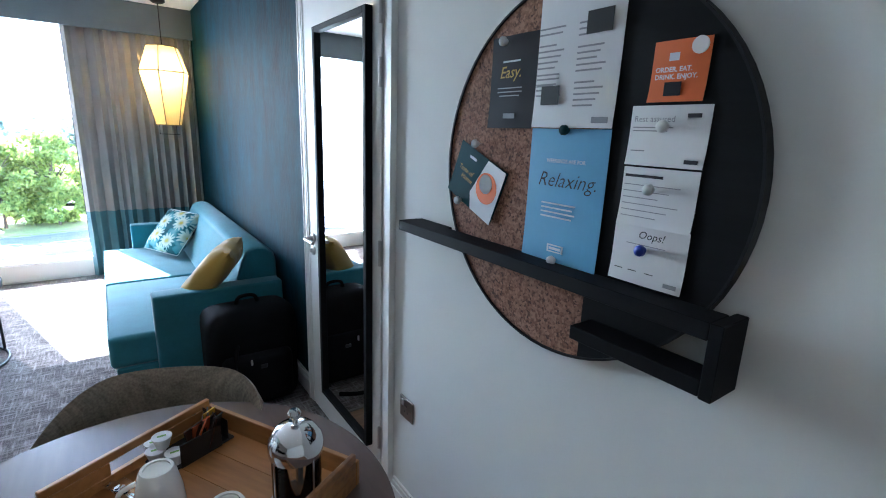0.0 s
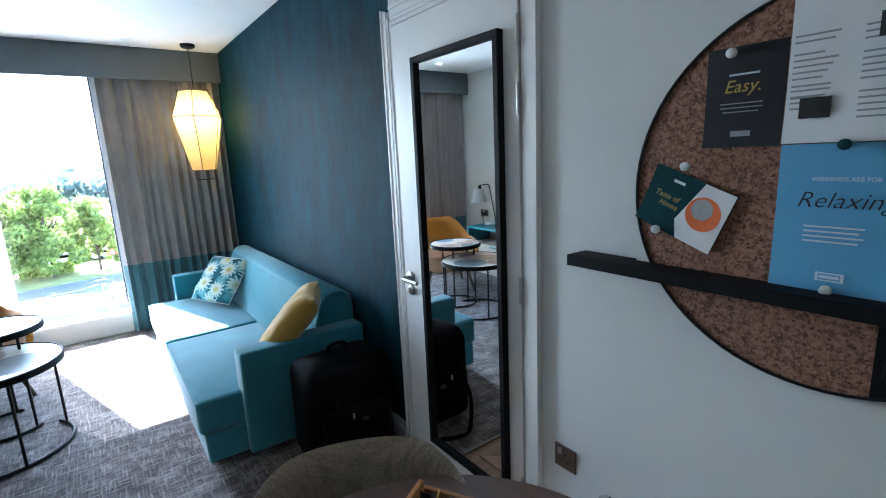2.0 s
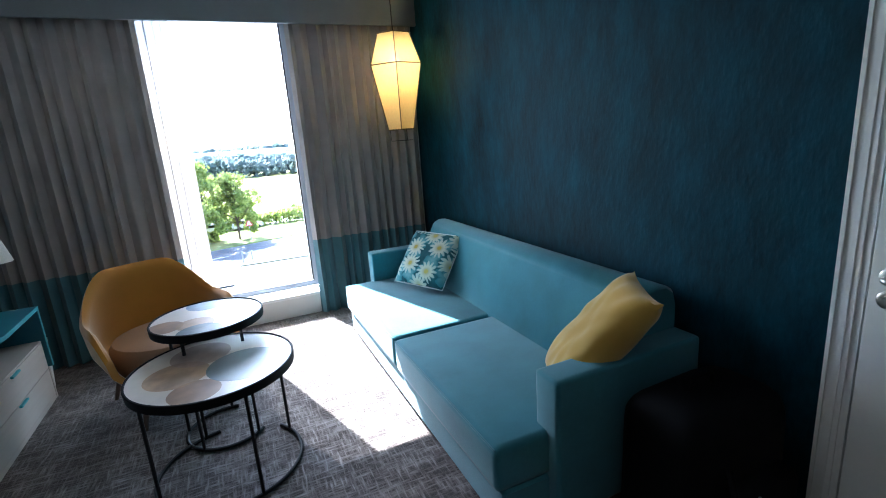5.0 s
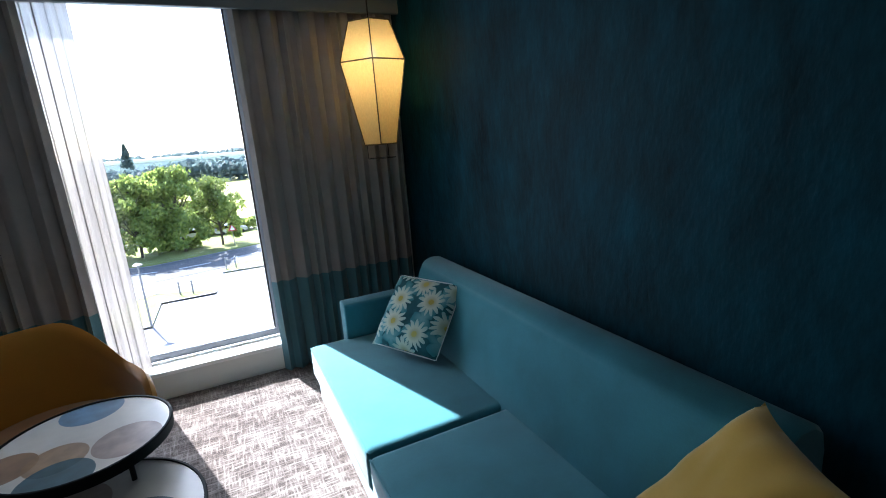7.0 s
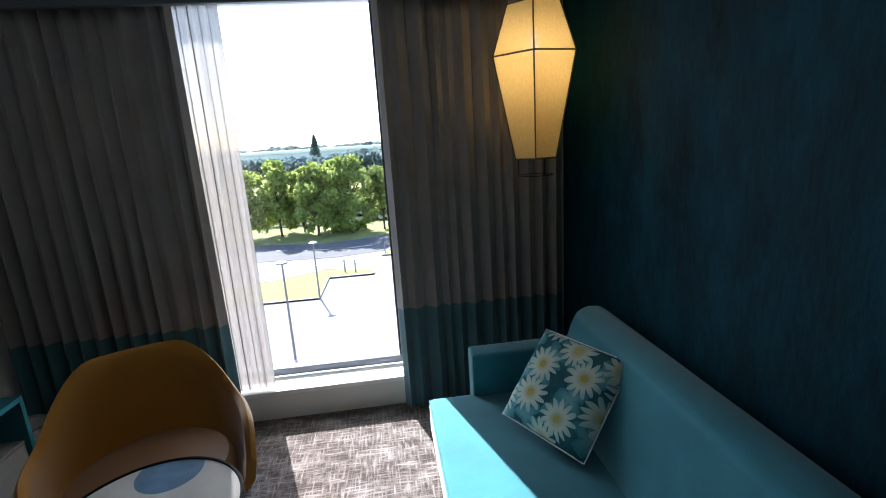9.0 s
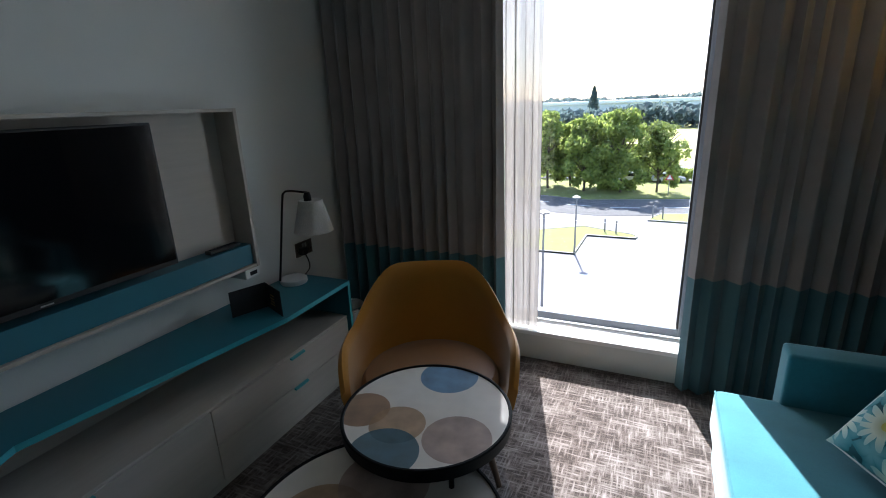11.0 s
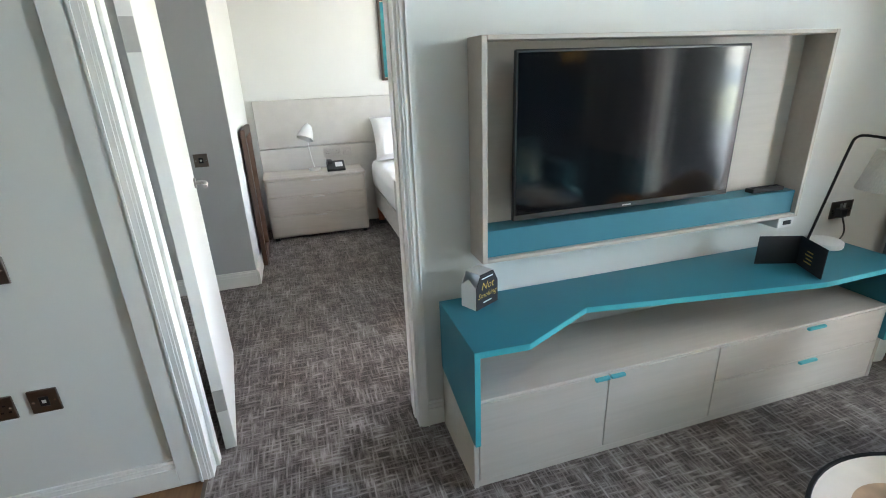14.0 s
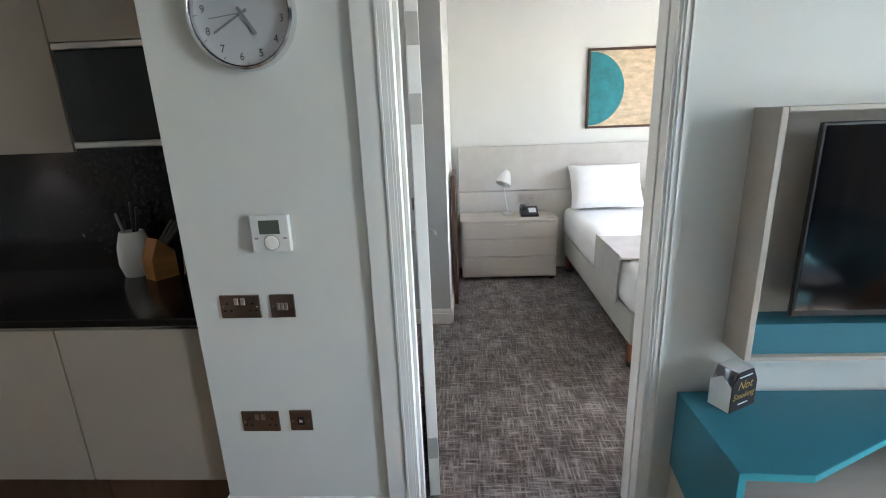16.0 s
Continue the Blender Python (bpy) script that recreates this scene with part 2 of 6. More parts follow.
def carpet_material():
    """Short-pile carpet: blocks of crossed fine streaks, grey and brown, worn to light and dark patches."""
    m, nt, p = base("hatched_grey_carpet", 0.95)
    hs = []
    for st in ((9, 85, 1), (85, 9, 1)):
        n = node(nt, "ShaderNodeTexNoise", Scale=1.0, Detail=2.0, Roughness=0.6)
        nt.links.new(coords(nt, st), n.inputs[0])
        hs.append(n.outputs[0])
    k = nt.nodes.new("ShaderNodeMath")
    k.operation = "SMOOTH_MAX"
    k.inputs[2].default_value = 0.15
    nt.links.new(hs[0], k.inputs[0])
    nt.links.new(hs[1], k.inputs[1])
    # patches a hand wide shift the streaks lighter or darker
    worn = node(nt, "ShaderNodeTexNoise", Scale=6.5, Detail=4.0, Roughness=0.65)
    nt.links.new(coords(nt, (1.0, 1.7, 1.0)), worn.inputs[0])
    sh = nt.nodes.new("ShaderNodeMath")
    sh.operation = "MULTIPLY_ADD"
    sh.inputs[1].default_value = 0.55
    nt.links.new(worn.outputs[0], sh.inputs[0])
    nt.links.new(k.outputs[0], sh.inputs[2])
    cols = ramp(nt, sh.outputs[0], [(0.7, (0.055, 0.044, 0.04)), (0.82, (0.145, 0.125, 0.118)), (0.93, (0.25, 0.232, 0.227)), (1.0, (0.34, 0.32, 0.32))])
    big = node(nt, "ShaderNodeTexNoise", Scale=1.6, Detail=3.0)
    nt.links.new(coords(nt), big.inputs[0])
    mm = nt.nodes.new("ShaderNodeMix")
    mm.data_type, mm.blend_type = "RGBA", "MULTIPLY"
    mm.inputs[0].default_value = 1.0
    nt.links.new(cols, mm.inputs[6])
    nt.links.new(ramp(nt, big.outputs[0], [(0.3, (0.68, 0.61, 0.57)), (0.7, (0.9, 0.88, 0.87))]), mm.inputs[7])
    nt.links.new(mm.outputs[2], p.inputs["Base Color"])
    fine = node(nt, "ShaderNodeTexNoise", Scale=350.0, Detail=2.0)
    nt.links.new(coords(nt), fine.inputs[0])
    bumped(nt, p, fine.outputs[0], 0.6, 0.004)
    p.inputs["Sheen Weight"].default_value = 0.2
    p.inputs["Specular IOR Level"].default_value = 0.1
    return m


def glass_material(name, tint=(1, 1, 1), strong=1.0):
    m = bpy.data.materials.new(name)
    m.use_nodes = True
    nt = m.node_tree
    nt.nodes.clear()
    out = nt.nodes.new("ShaderNodeOutputMaterial")
    mix, tr, gl, fr = (nt.nodes.new("ShaderNode" + k) for k in ("MixShader", "BsdfTransparent", "BsdfGlossy", "Fresnel"))
    tr.inputs[0].default_value = (*tint, 1)
    gl.inputs["Roughness"].default_value = 0.01
    fr.inputs[0].default_value = 1.45
    nt.links.new(fr.outputs[0], mix.inputs[0])
    nt.links.new(tr.outputs[0], mix.inputs[1])
    nt.links.new(gl.outputs[0], mix.inputs[2])
    nt.links.new(mix.outputs[0], out.inputs[0])
    return m


def through_cloth(name, color, clear, glow=0.5):
    """Thin cloth that lets light through."""
    m = bpy.data.materials.new(name)
    m.use_nodes = True
    nt = m.node_tree
    nt.nodes.clear()
    out = nt.nodes.new("ShaderNodeOutputMaterial")
    n = node(nt, "ShaderNodeTexNoise", Scale=300.0, Detail=2.0)
    nt.links.new(coords(nt, (1, 1, 0.05)), n.inputs[0])
    col = ramp(nt, n.outputs[0], [(0.3, shade(color, 0.9)), (0.7, shade(color, 1.06))])
    dif, tl, tr = (nt.nodes.new("ShaderNodeBsdf" + k) for k in ("Diffuse", "Translucent", "Transparent"))
    nt.links.new(col, dif.inputs[0])
    nt.links.new(col, tl.inputs[0])
    a, b = nt.nodes.new("ShaderNodeMixShader"), nt.nodes.new("ShaderNodeMixShader")
    a.inputs[0].default_value, b.inputs[0].default_value = glow, clear
    nt.links.new(dif.outputs[0], a.inputs[1])
    nt.links.new(tl.outputs[0], a.inputs[2])
    nt.links.new(a.outputs[0], b.inputs[1])
    nt.links.new(tr.outputs[0], b.inputs[2])
    nt.links.new(b.outputs[0], out.inputs[0])
    return m


def glowing(name, color, strength):
    m, nt, p = base(name, 0.4)
    p.inputs["Emission Color"].default_value = (*color, 1)
    p.inputs["Emission Strength"].default_value = strength
    return m


def spots_material(name, ground, discs, rough=0.35):
    """A printed top: discs of colour (x, y, radius, colour) on a pale ground."""
    m, nt, p = base(name, rough)
    tc = nt.nodes.new("ShaderNodeTexCoord")
    wob = node(nt, "ShaderNodeTexNoise", Scale=14.0, Detail=4.0)
    nt.links.new(tc.outputs["Object"], wob.inputs[0])
    col = ramp(nt, wob.outputs[0], [(0.3, shade(ground, 0.94)), (0.7, shade(ground, 1.04))])
    for x, y, r, c in discs:
        sub = nt.nodes.new("ShaderNodeVectorMath")
        sub.operation = "DISTANCE"
        flat = nt.nodes.new("ShaderNodeVectorMath")
        flat.operation = "MULTIPLY"
        flat.inputs[1].default_value = (1, 1, 0)
        nt.links.new(tc.outputs["Object"], flat.inputs[0])
        nt.links.new(flat.outputs[0], sub.inputs[0])
        sub.inputs[1].default_value = (x, y, 0)
        lt = nt.nodes.new("ShaderNodeMath")
        lt.operation = "LESS_THAN"
        lt.inputs[1].default_value = r
        nt.links.new(sub.outputs["Value"], lt.inputs[0])
        dim = nt.nodes.new("ShaderNodeMath")
        dim.operation = "MULTIPLY"
        dim.inputs[1].default_value = 0.85
        nt.links.new(lt.outputs[0], dim.inputs[0])
        mx = nt.nodes.new("ShaderNodeMix")
        mx.data_type = "RGBA"
        nt.links.new(dim.outputs[0], mx.inputs[0])
        nt.links.new(col, mx.inputs[6])
        nt.links.new(ramp(nt, wob.outputs[0], [(0.35, shade(c, 0.75)), (0.65, shade(c, 1.25))]), mx.inputs[7])
        col = mx.outputs[2]
    nt.links.new(col, p.inputs["Base Color"])
    return m


def flower_material(name):
    """Daisies with many narrow pale petals and yellow hearts, over leaves on dark teal."""
    m, nt, p = base(name, 0.85)
    tc = nt.nodes.new("ShaderNodeTexCoord")
    warp = node(nt, "ShaderNodeTexNoise", Scale=9.0, Detail=2.0)
    nt.links.new(tc.outputs["Object"], warp.inputs[0])

    def op(kind, a, b=None, c=None):
        n = nt.nodes.new("ShaderNodeMath")
        n.operation = kind
        for i, v in enumerate((a, b, c)):
            if v is None:
                continue
            if isinstance(v, (int, float)):
                n.inputs[i].default_value = v
            else:
                nt.links.new(v, n.inputs[i])
        return n.outputs[0]

    def blooms(scale, shift, petals, reach):
        mp = nt.nodes.new("ShaderNodeMapping")
        mp.inputs["Location"].default_value = (shift, shift * 0.7, 0)
        nt.links.new(tc.outputs["Object"], mp.inputs[0])
        vo = nt.nodes.new("ShaderNodeTexVoronoi")
        vo.voronoi_dimensions = "2D"
        vo.inputs["Scale"].default_value, vo.inputs["Randomness"].default_value = scale, 0.75
        nt.links.new(mp.outputs[0], vo.inputs[0])
        d = nt.nodes.new("ShaderNodeVectorMath")
        d.operation = "SUBTRACT"
        nt.links.new(mp.outputs[0], d.inputs[0])
        nt.links.new(vo.outputs["Position"], d.inputs[1])
        xyz = nt.nodes.new("ShaderNodeSeparateXYZ")
        nt.links.new(d.outputs[0], xyz.inputs[0])
        ang = op("ARCTAN2", xyz.outputs[1], xyz.outputs[0])
        ray = op("ABSOLUTE", op("SINE", op("MULTIPLY_ADD", ang, petals / 2, op("MULTIPLY", warp.outputs[0], 6.0))))
        r = op("SQRT", op("ADD", op("MULTIPLY", xyz.outputs[0], xyz.outputs[0]), op("MULTIPLY", xyz.outputs[1], xyz.outputs[1])))
        far = op("DIVIDE", r, op("MULTIPLY_ADD", ray, reach * 0.55, reach * 0.5))
        return far, op("DIVIDE", r, reach)

    def over(col, mask, top):
        mx = nt.nodes.new("ShaderNodeMix")
        mx.data_type = "RGBA"
        nt.links.new(mask, mx.inputs[0])
        nt.links.new(col, mx.inputs[6])
        nt.links.new(top, mx.inputs[7])
        return mx.outputs[2]

    col = ramp(nt, warp.outputs[0], [(0.3, (0.008, 0.05, 0.065)), (0.7, (0.03, 0.13, 0.15))])
    leaf, _ = blooms(8.0, 3.1, 5, 0.07)
    col = over(col, op("LESS_THAN", leaf, 1.0), ramp(nt, leaf, [(0.2, (0.16, 0.33, 0.36)), (0.9, (0.05, 0.2, 0.23))]))
    far, r = blooms(6.8, 0.0, 13, 0.078)
    col = over(col, op("LESS_THAN", far, 1.0), ramp(nt, r, [(0.2, (0.42, 0.42, 0.26)), (0.5, (0.55, 0.58, 0.48)), (1.0, (0.33, 0.46, 0.46))]))
    col = over(col, op("LESS_THAN", r, 0.2), ramp(nt, warp.outputs[0], [(0.4, (0.4, 0.3, 0.06)), (0.6, (0.5, 0.42, 0.12))]))
    nt.links.new(col, p.inputs["Base Color"])
    p.inputs["Specular IOR Level"].default_value = 0.2
    return m


M = dict(
    white_wall=plain("pale_grey_emulsion", (0.66, 0.66, 0.63), 0.75, var=0.03, scale=2.0, grain=220, bump=0.08),
    # wall emulsion darkened: the bedroom lobby's shade is put into the colour
    shaded_wall=plain("shaded_grey_emulsion", (0.42, 0.43, 0.43), 0.75, var=0.03, scale=2.0, grain=220, bump=0.08),
    teal_wall=plain("dark_teal_wallcovering", (0.0035, 0.031, 0.046), 0.7, spec=0.1, var=0.7, scale=7.0, grain=55, bump=0.7, dist=0.003, stretch=(1, 1, 0.45)),
    pelmet=plain("slate_blue_pelmet_paint", (0.1, 0.115, 0.125), 0.7, var=0.08),
    ceiling=plain("white_ceiling_emulsion", (0.8, 0.79, 0.76), 0.85, var=0.02, scale=2.0, grain=200, bump=0.05),
    gloss=plain("white_satin_woodwork", (0.74, 0.73, 0.7), 0.38, var=0.04, scale=4.0, grain=120, bump=0.05),
    carpet=carpet_material(),
    plank=wood("chevron_oak_plank", (0.13, 0.06, 0.03), (0.36, 0.2, 0.1), 10, (0.12, 1, 1), 0.45),
    black=plain("matt_black_metal", (0.008, 0.008, 0.009), 0.5, spec=0.25, var=0.2, grain=200, bump=0.05),
    black_wood=plain("black_stained_oak", (0.008, 0.008, 0.009), 0.6, spec=0.12, var=0.3, scale=8, grain=90, stretch=(1, 0.1, 1)),
    mirror=base("mirror_silver", 0.01, 1.0)[0],
    glass=glass_material("clear_glass"),
    chrome=plain("polished_chrome", (0.75, 0.75, 0.76), 0.1, 1.0, var=0.04, bump=0.0),
    steel=plain("brushed_steel", (0.5, 0.48, 0.46), 0.32, 1.0, var=0.08, grain=300, bump=0.1, stretch=(1, 0.05, 1)),
    satin=plain("satin_nickel", (0.45, 0.44, 0.42), 0.5, 0.35, var=0.06, grain=300, bump=0.05),
    bronze=plain("brushed_bronze_plate", (0.2, 0.17, 0.15), 0.35, 1.0, var=0.1, grain=300, bump=0.1),
    cork=None,
    sofa=cloth("teal_sofa_fabric", (0.04, 0.175, 0.22), 0.2),
    curtain=cloth("taupe_curtain_cloth", (0.23, 0.208, 0.198), 0.15, 500, 0.3),
    hem=cloth("teal_curtain_cloth", (0.045, 0.12, 0.14), 0.2, 500, 0.3),
    sheer=through_cloth("white_voile", (0.26, 0.235, 0.22), 0.07, 0.45),
    mustard=cloth("mustard_velvet", (0.42, 0.175, 0.014), 0.1, 600, 0.15, 0.6),
    tan=plain("tan_leatherette", (0.22, 0.11, 0.05), 0.5, var=0.12, grain=140, bump=0.3),
    yellow=cloth("yellow_cushion_velvet", (0.44, 0.27, 0.045), 0.12, 600, 0.15, 0.5),
    flower=flower_material("flower_print_cotton"),
    tweed=cloth("beige_tweed", (0.24, 0.2, 0.15), 0.5, 160, 0.6, 0.2, 0.8),
    dark_wood=wood("dark_walnut", (0.03, 0.016, 0.01), (0.1, 0.05, 0.03), 12, (1, 1, 0.1), 0.4),
    table_wood=wood("brown_table_veneer", (0.06, 0.032, 0.025), (0.13, 0.075, 0.055), 8, (1, 0.1, 1), 0.33),
    acacia=wood("acacia_tray", (0.1, 0.034, 0.011), (0.46, 0.2, 0.055), 10, (0.12, 1, 1), 0.4, 0.15, 0.5),
    oak=wood("pale_grey_oak_board", (0.41, 0.365, 0.315), (0.48, 0.43, 0.375), 6, (1, 0.08, 1), 0.55, 0.1, 0.05),
    teal_board=plain("teal_laminate", (0.022, 0.155, 0.21), 0.42, var=0.05, grain=200, bump=0.05),
    teal_edge=plain("bright_teal_edging", (0.05, 0.33, 0.38), 0.45, var=0.05),
    screen=plain("television_glass", (0.004, 0.004, 0.005), 0.06, var=0.1, bump=0.0),
    ceramic=plain("white_glazed_ceramic", (0.78, 0.76, 0.72), 0.15, var=0.03, bump=0.0),
    white_plastic=plain("white_plastic", (0.72, 0.72, 0.7), 0.4, var=0.03, bump=0.03),
    black_plastic=plain("black_plastic", (0.015, 0.015, 0.016), 0.35, var=0.15, bump=0.05),
    lcd=plain("grey_green_display", (0.1, 0.12, 0.1), 0.25, var=0.05),
    paper=plain("white_paper", (0.76, 0.76, 0.76), 0.7, var=0.03, scale=9, bump=0.05),
    blue_paper=plain("sky_blue_poster_paper", (0.13, 0.37, 0.6), 0.55, var=0.05, scale=7),
    grey_paper=plain("charcoal_card", (0.03, 0.03, 0.034), 0.65, spec=0.15, var=0.1),
    green_paper=plain("bottle_green_card", (0.006, 0.045, 0.05), 0.65, spec=0.12, var=0.1),
    orange_paper=plain("orange_card", (0.75, 0.16, 0.03), 0.6, var=0.05),
    ink=plain("black_ink", (0.02, 0.02, 0.025), 0.7),
    grey_ink=plain("grey_ink", (0.3, 0.3, 0.32), 0.7),
    pale_ink=plain("pale_ink", (0.62, 0.68, 0.72), 0.7),
    gold_ink=plain("gold_ink", (0.5, 0.32, 0.06), 0.6),
    linen=cloth("white_bed_linen", (0.78, 0.78, 0.78), 0.04, 700, 0.15, 0.2),
    throw=cloth("grey_knitted_throw", (0.4, 0.39, 0.37), 0.15, 180, 0.6),
    bed_base=cloth("stone_upholstery", (0.42, 0.4, 0.36), 0.08, 500, 0.2),
    headboard=plain("pale_grey_headboard", (0.5, 0.48, 0.45), 0.6, var=0.07, scale=7),
    red_wood=wood("cherry_bed_leg", (0.16, 0.05, 0.02), (0.3, 0.11, 0.05), 12, (1, 1, 0.1), 0.4),
    kitchen=plain("taupe_kitchen_laminate", (0.33, 0.28, 0.23), 0.5, var=0.04),
    worktop=plain("black_stone_worktop", (0.007, 0.006, 0.006), 0.16, spec=0.22, var=0.4, scale=40, grain=200, bump=0.0),
    shade_cloth=through_cloth("string_lamp_shade", (0.74, 0.58, 0.26), 0.04, 0.5),
    rib=plain("dark_shade_seam", (0.12, 0.08, 0.03), 0.8),
    white_shade=through_cloth("white_linen_shade", (0.75, 0.72, 0.68), 0.0, 0.45),
    window_frame=plain("blue_grey_window_frame", (0.2, 0.23, 0.28), 0.4, var=0.05),
    sill=plain("white_window_sill", (0.78, 0.78, 0.77), 0.4, var=0.03),
    bag=plain("black_nylon", (0.003, 0.003, 0.0035), 0.75, spec=0.08, var=0.3, grain=400, bump=0.4),
    lit=glowing("lit_lamp_lens", (1, 0.9, 0.75), 2.5),
)
M["mirror"].node_tree.nodes["Principled BSDF"].inputs["Base Color"].default_value = (0.9, 0.91, 0.9, 1)


def cork_material():
    m, nt, p = base("pressed_cork", 0.85)
    v = nt.nodes.new("ShaderNodeTexVoronoi")
    v.inputs["Scale"].default_value = 170
    n = node(nt, "ShaderNodeTexNoise", Scale=45.0, Detail=5.0, Roughness=0.7)
    co = coords(nt)
    nt.links.new(co, v.inputs[0])
    nt.links.new(co, n.inputs[0])
    k = nt.nodes.new("ShaderNodeMix")
    k.inputs[0].default_value = 0.6
    nt.links.new(v.outputs["Color"], k.inputs[2])
    nt.links.new(n.outputs[0], k.inputs[3])
    nt.links.new(ramp(nt, k.outputs[0], [(0.33, (0.075, 0.032, 0.02)), (0.45, (0.2, 0.09, 0.05)), (0.64, (0.33, 0.17, 0.105))]), p.inputs["Base Color"])
    bumped(nt, p, k.outputs[0], 0.4, 0.002)
    return m


M["cork"] = cork_material()

# ---- the large structure ----
XE, XW, YN, ZC = 0.89, -2.325, 5.84, 2.6


def wall(name, bm, material, label):
    return solid(name, bm, material, label, "wall", "structure")


# carpet of the living room and the bedroom; wooden floor of the hall and the kitchen
solid("floor_carpet", box(-5.75, 1.05, 2.28, 6.0, -0.12, 0), M["carpet"], "grey and brown hatched short-pile carpet", "carpet", "structure")
solid("floor_bedroom_entry", box(-4.3, -2.46, 0.9, 2.28, -0.12, 0), M["carpet"], "grey and brown hatched short-pile carpet", "carpet", "structure")
floor_hall = solid("floor_hall", box(-3.05, 1.05, -1.6, 2.28, -0.14, -0.012, bm=None), M["plank"], "chevron-laid brown oak plank floor", "floor", "structure")

b = box(XE, XE + 0.16, 2.49, YN + 0.3, 0, ZC)
wall("wall_east_teal", b, M["teal_wall"], "dark teal textured wall behind the sofa")
b = box(XE, XE + 0.16, -1.6, 1.63, 0, ZC)
box(XE, XE + 0.16, 1.63, 2.49, 2.14, ZC, bm=b)
wall("wall_east", b, M["white_wall"], "pale grey painted wall with the notice board")
wall("wall_cupboard_back", box(XE + 0.12, XE + 0.2, 1.6, 2.5, 0, 2.2), M["white_wall"], "plain wall inside the cupboard door")
wall("wall_south", box(-3.2, 1.05, -1.75, -1.6, 0, ZC), M["white_wall"], "pale grey painted wall closing the hall")
b = box(XW - 0.125, XW, 1.53, 2.29, 0, ZC)
box(XW - 0.125, XW, 3.155, YN + 0.3, 0, ZC, bm=b)
box(XW - 0.125, XW, 2.29, 3.155, 2.06, ZC, bm=b)
wall("wall_west", b, M["white_wall"], "pale grey painted wall with the bedroom doorway")
# outer wall with the two window openings
b = box(XW, -1.35, YN, YN + 0.3, 0, ZC)
box(0.02, XE, YN, YN + 0.3, 0, ZC, bm=b)
box(-1.35, 0.02, YN, YN + 0.3, 0, 0.165, bm=b)
box(-1.35, 0.02, YN, YN + 0.3, 2.45, ZC, bm=b)
wall("wall_north", b, M["white_wall"], "white outer wall round the tall window")
b = box(-5.75, -4.65, YN, YN + 0.3, 0, ZC)
box(-3.55, XW - 0.125, YN, YN + 0.3, 0, ZC, bm=b)
box(-4.65, -3.55, YN, YN + 0.3, 0, 0.3, bm=b)
box(-4.65, -3.55, YN, YN + 0.3, 2.45, ZC, bm=b)
wall("wall_bedroom_north", b, M["white_wall"], "white outer wall of the bedroom")
wall("wall_bedroom_west", box(-5.78, -5.62, 2.2, YN + 0.3, 0, ZC), M["white_wall"], "white bedroom wall behind the headboard")
wall("wall_bathroom", box(-5.62, -4.22, 2.2, 2.375, 0, ZC), M["white_wall"], "white bathroom wall along the bedroom")
# same wall as wall_bathroom; its unlit face has the shade in its grey
wall("wall_bathroom_end", box(-4.38, -4.217, 1.2, 2.372, 0, ZC), M["shaded_wall"], "wall end facing the doorway, shaded grey")
wall("wall_bedroom_south", box(-4.38, -2.45, 1.65, 1.75, 0, ZC), M["shaded_wall"], "wall closing the bedroom lobby, shaded grey")
wall("wall_kitchen_end", box(-3.05, -2.452, 1.55, 1.648, 0, ZC), M["white_wall"], "wall at the end of the kitchen run")
wall("wall_kitchen_back", box(-3.15, -2.98, -1.6, 1.65, 0, ZC), M["white_wall"], "wall behind the kitchen run")
solid("ceiling", box(-5.8, 1.1, -1.75, 6.2, ZC, ZC + 0.12), M["ceiling"], "flat white painted ceiling", "ceiling", "structure")
solid("pelmet", box(XW, XE, 5.70, 5.735, 2.324, ZC - 0.002, 0.003), M["pelmet"], "slate grey pelmet board above the curtains", "pelmet", "structure")


def skirting(name, pts):
    """Baseboard with a stepped top, along a straight run: x or y fixed."""
    (x0, y0), (x1, y1), (nx, ny) = pts
    b = bmesh.new()
    for d, z0, z1 in ((0.018, 0, 0.085), (0.013, 0.085, 0.105), (0.008, 0.105, 0.118)):
        box(min(x0, x1 + nx * d) if nx else x0, max(x0, x1 + nx * d) if nx else x1, min(y0, y1 + ny * d) if ny else y0, max(y0, y1 + ny * d) if ny else y1, z0, z1, bm=b)
    solid(name, b, M["gloss"], "white painted stepped skirting board", "baseboard", "structure")


skirting("baseboard_east", ((XE, -1.6), (XE, 1.575), (-1, 0)))
skirting("baseboard_east_teal", ((XE, 2.55), (XE, 5.84), (-1, 0)))
skirting("baseboard_west", ((XW, 1.53), (XW, 2.1845), (1, 0)))
skirting("baseboard_west_tv", ((XW, 3.186), (XW, 5.84), (1, 0)))
skirting("baseboard_bathroom", ((-4.217, 1.75), (-4.217, 2.372), (1, 0)))
skirting("baseboard_bathroom_side", ((-5.62, 2.375), (-4.217, 2.375), (0, 1)))
skirting("baseboard_bedroom_west", ((-5.62, 2.4), (-5.62, 5.84), (1, 0)))
skirting("baseboard_wall_end", ((XW - 0.1, 1.53), (XW + 0.018, 1.53), (0, -1)))


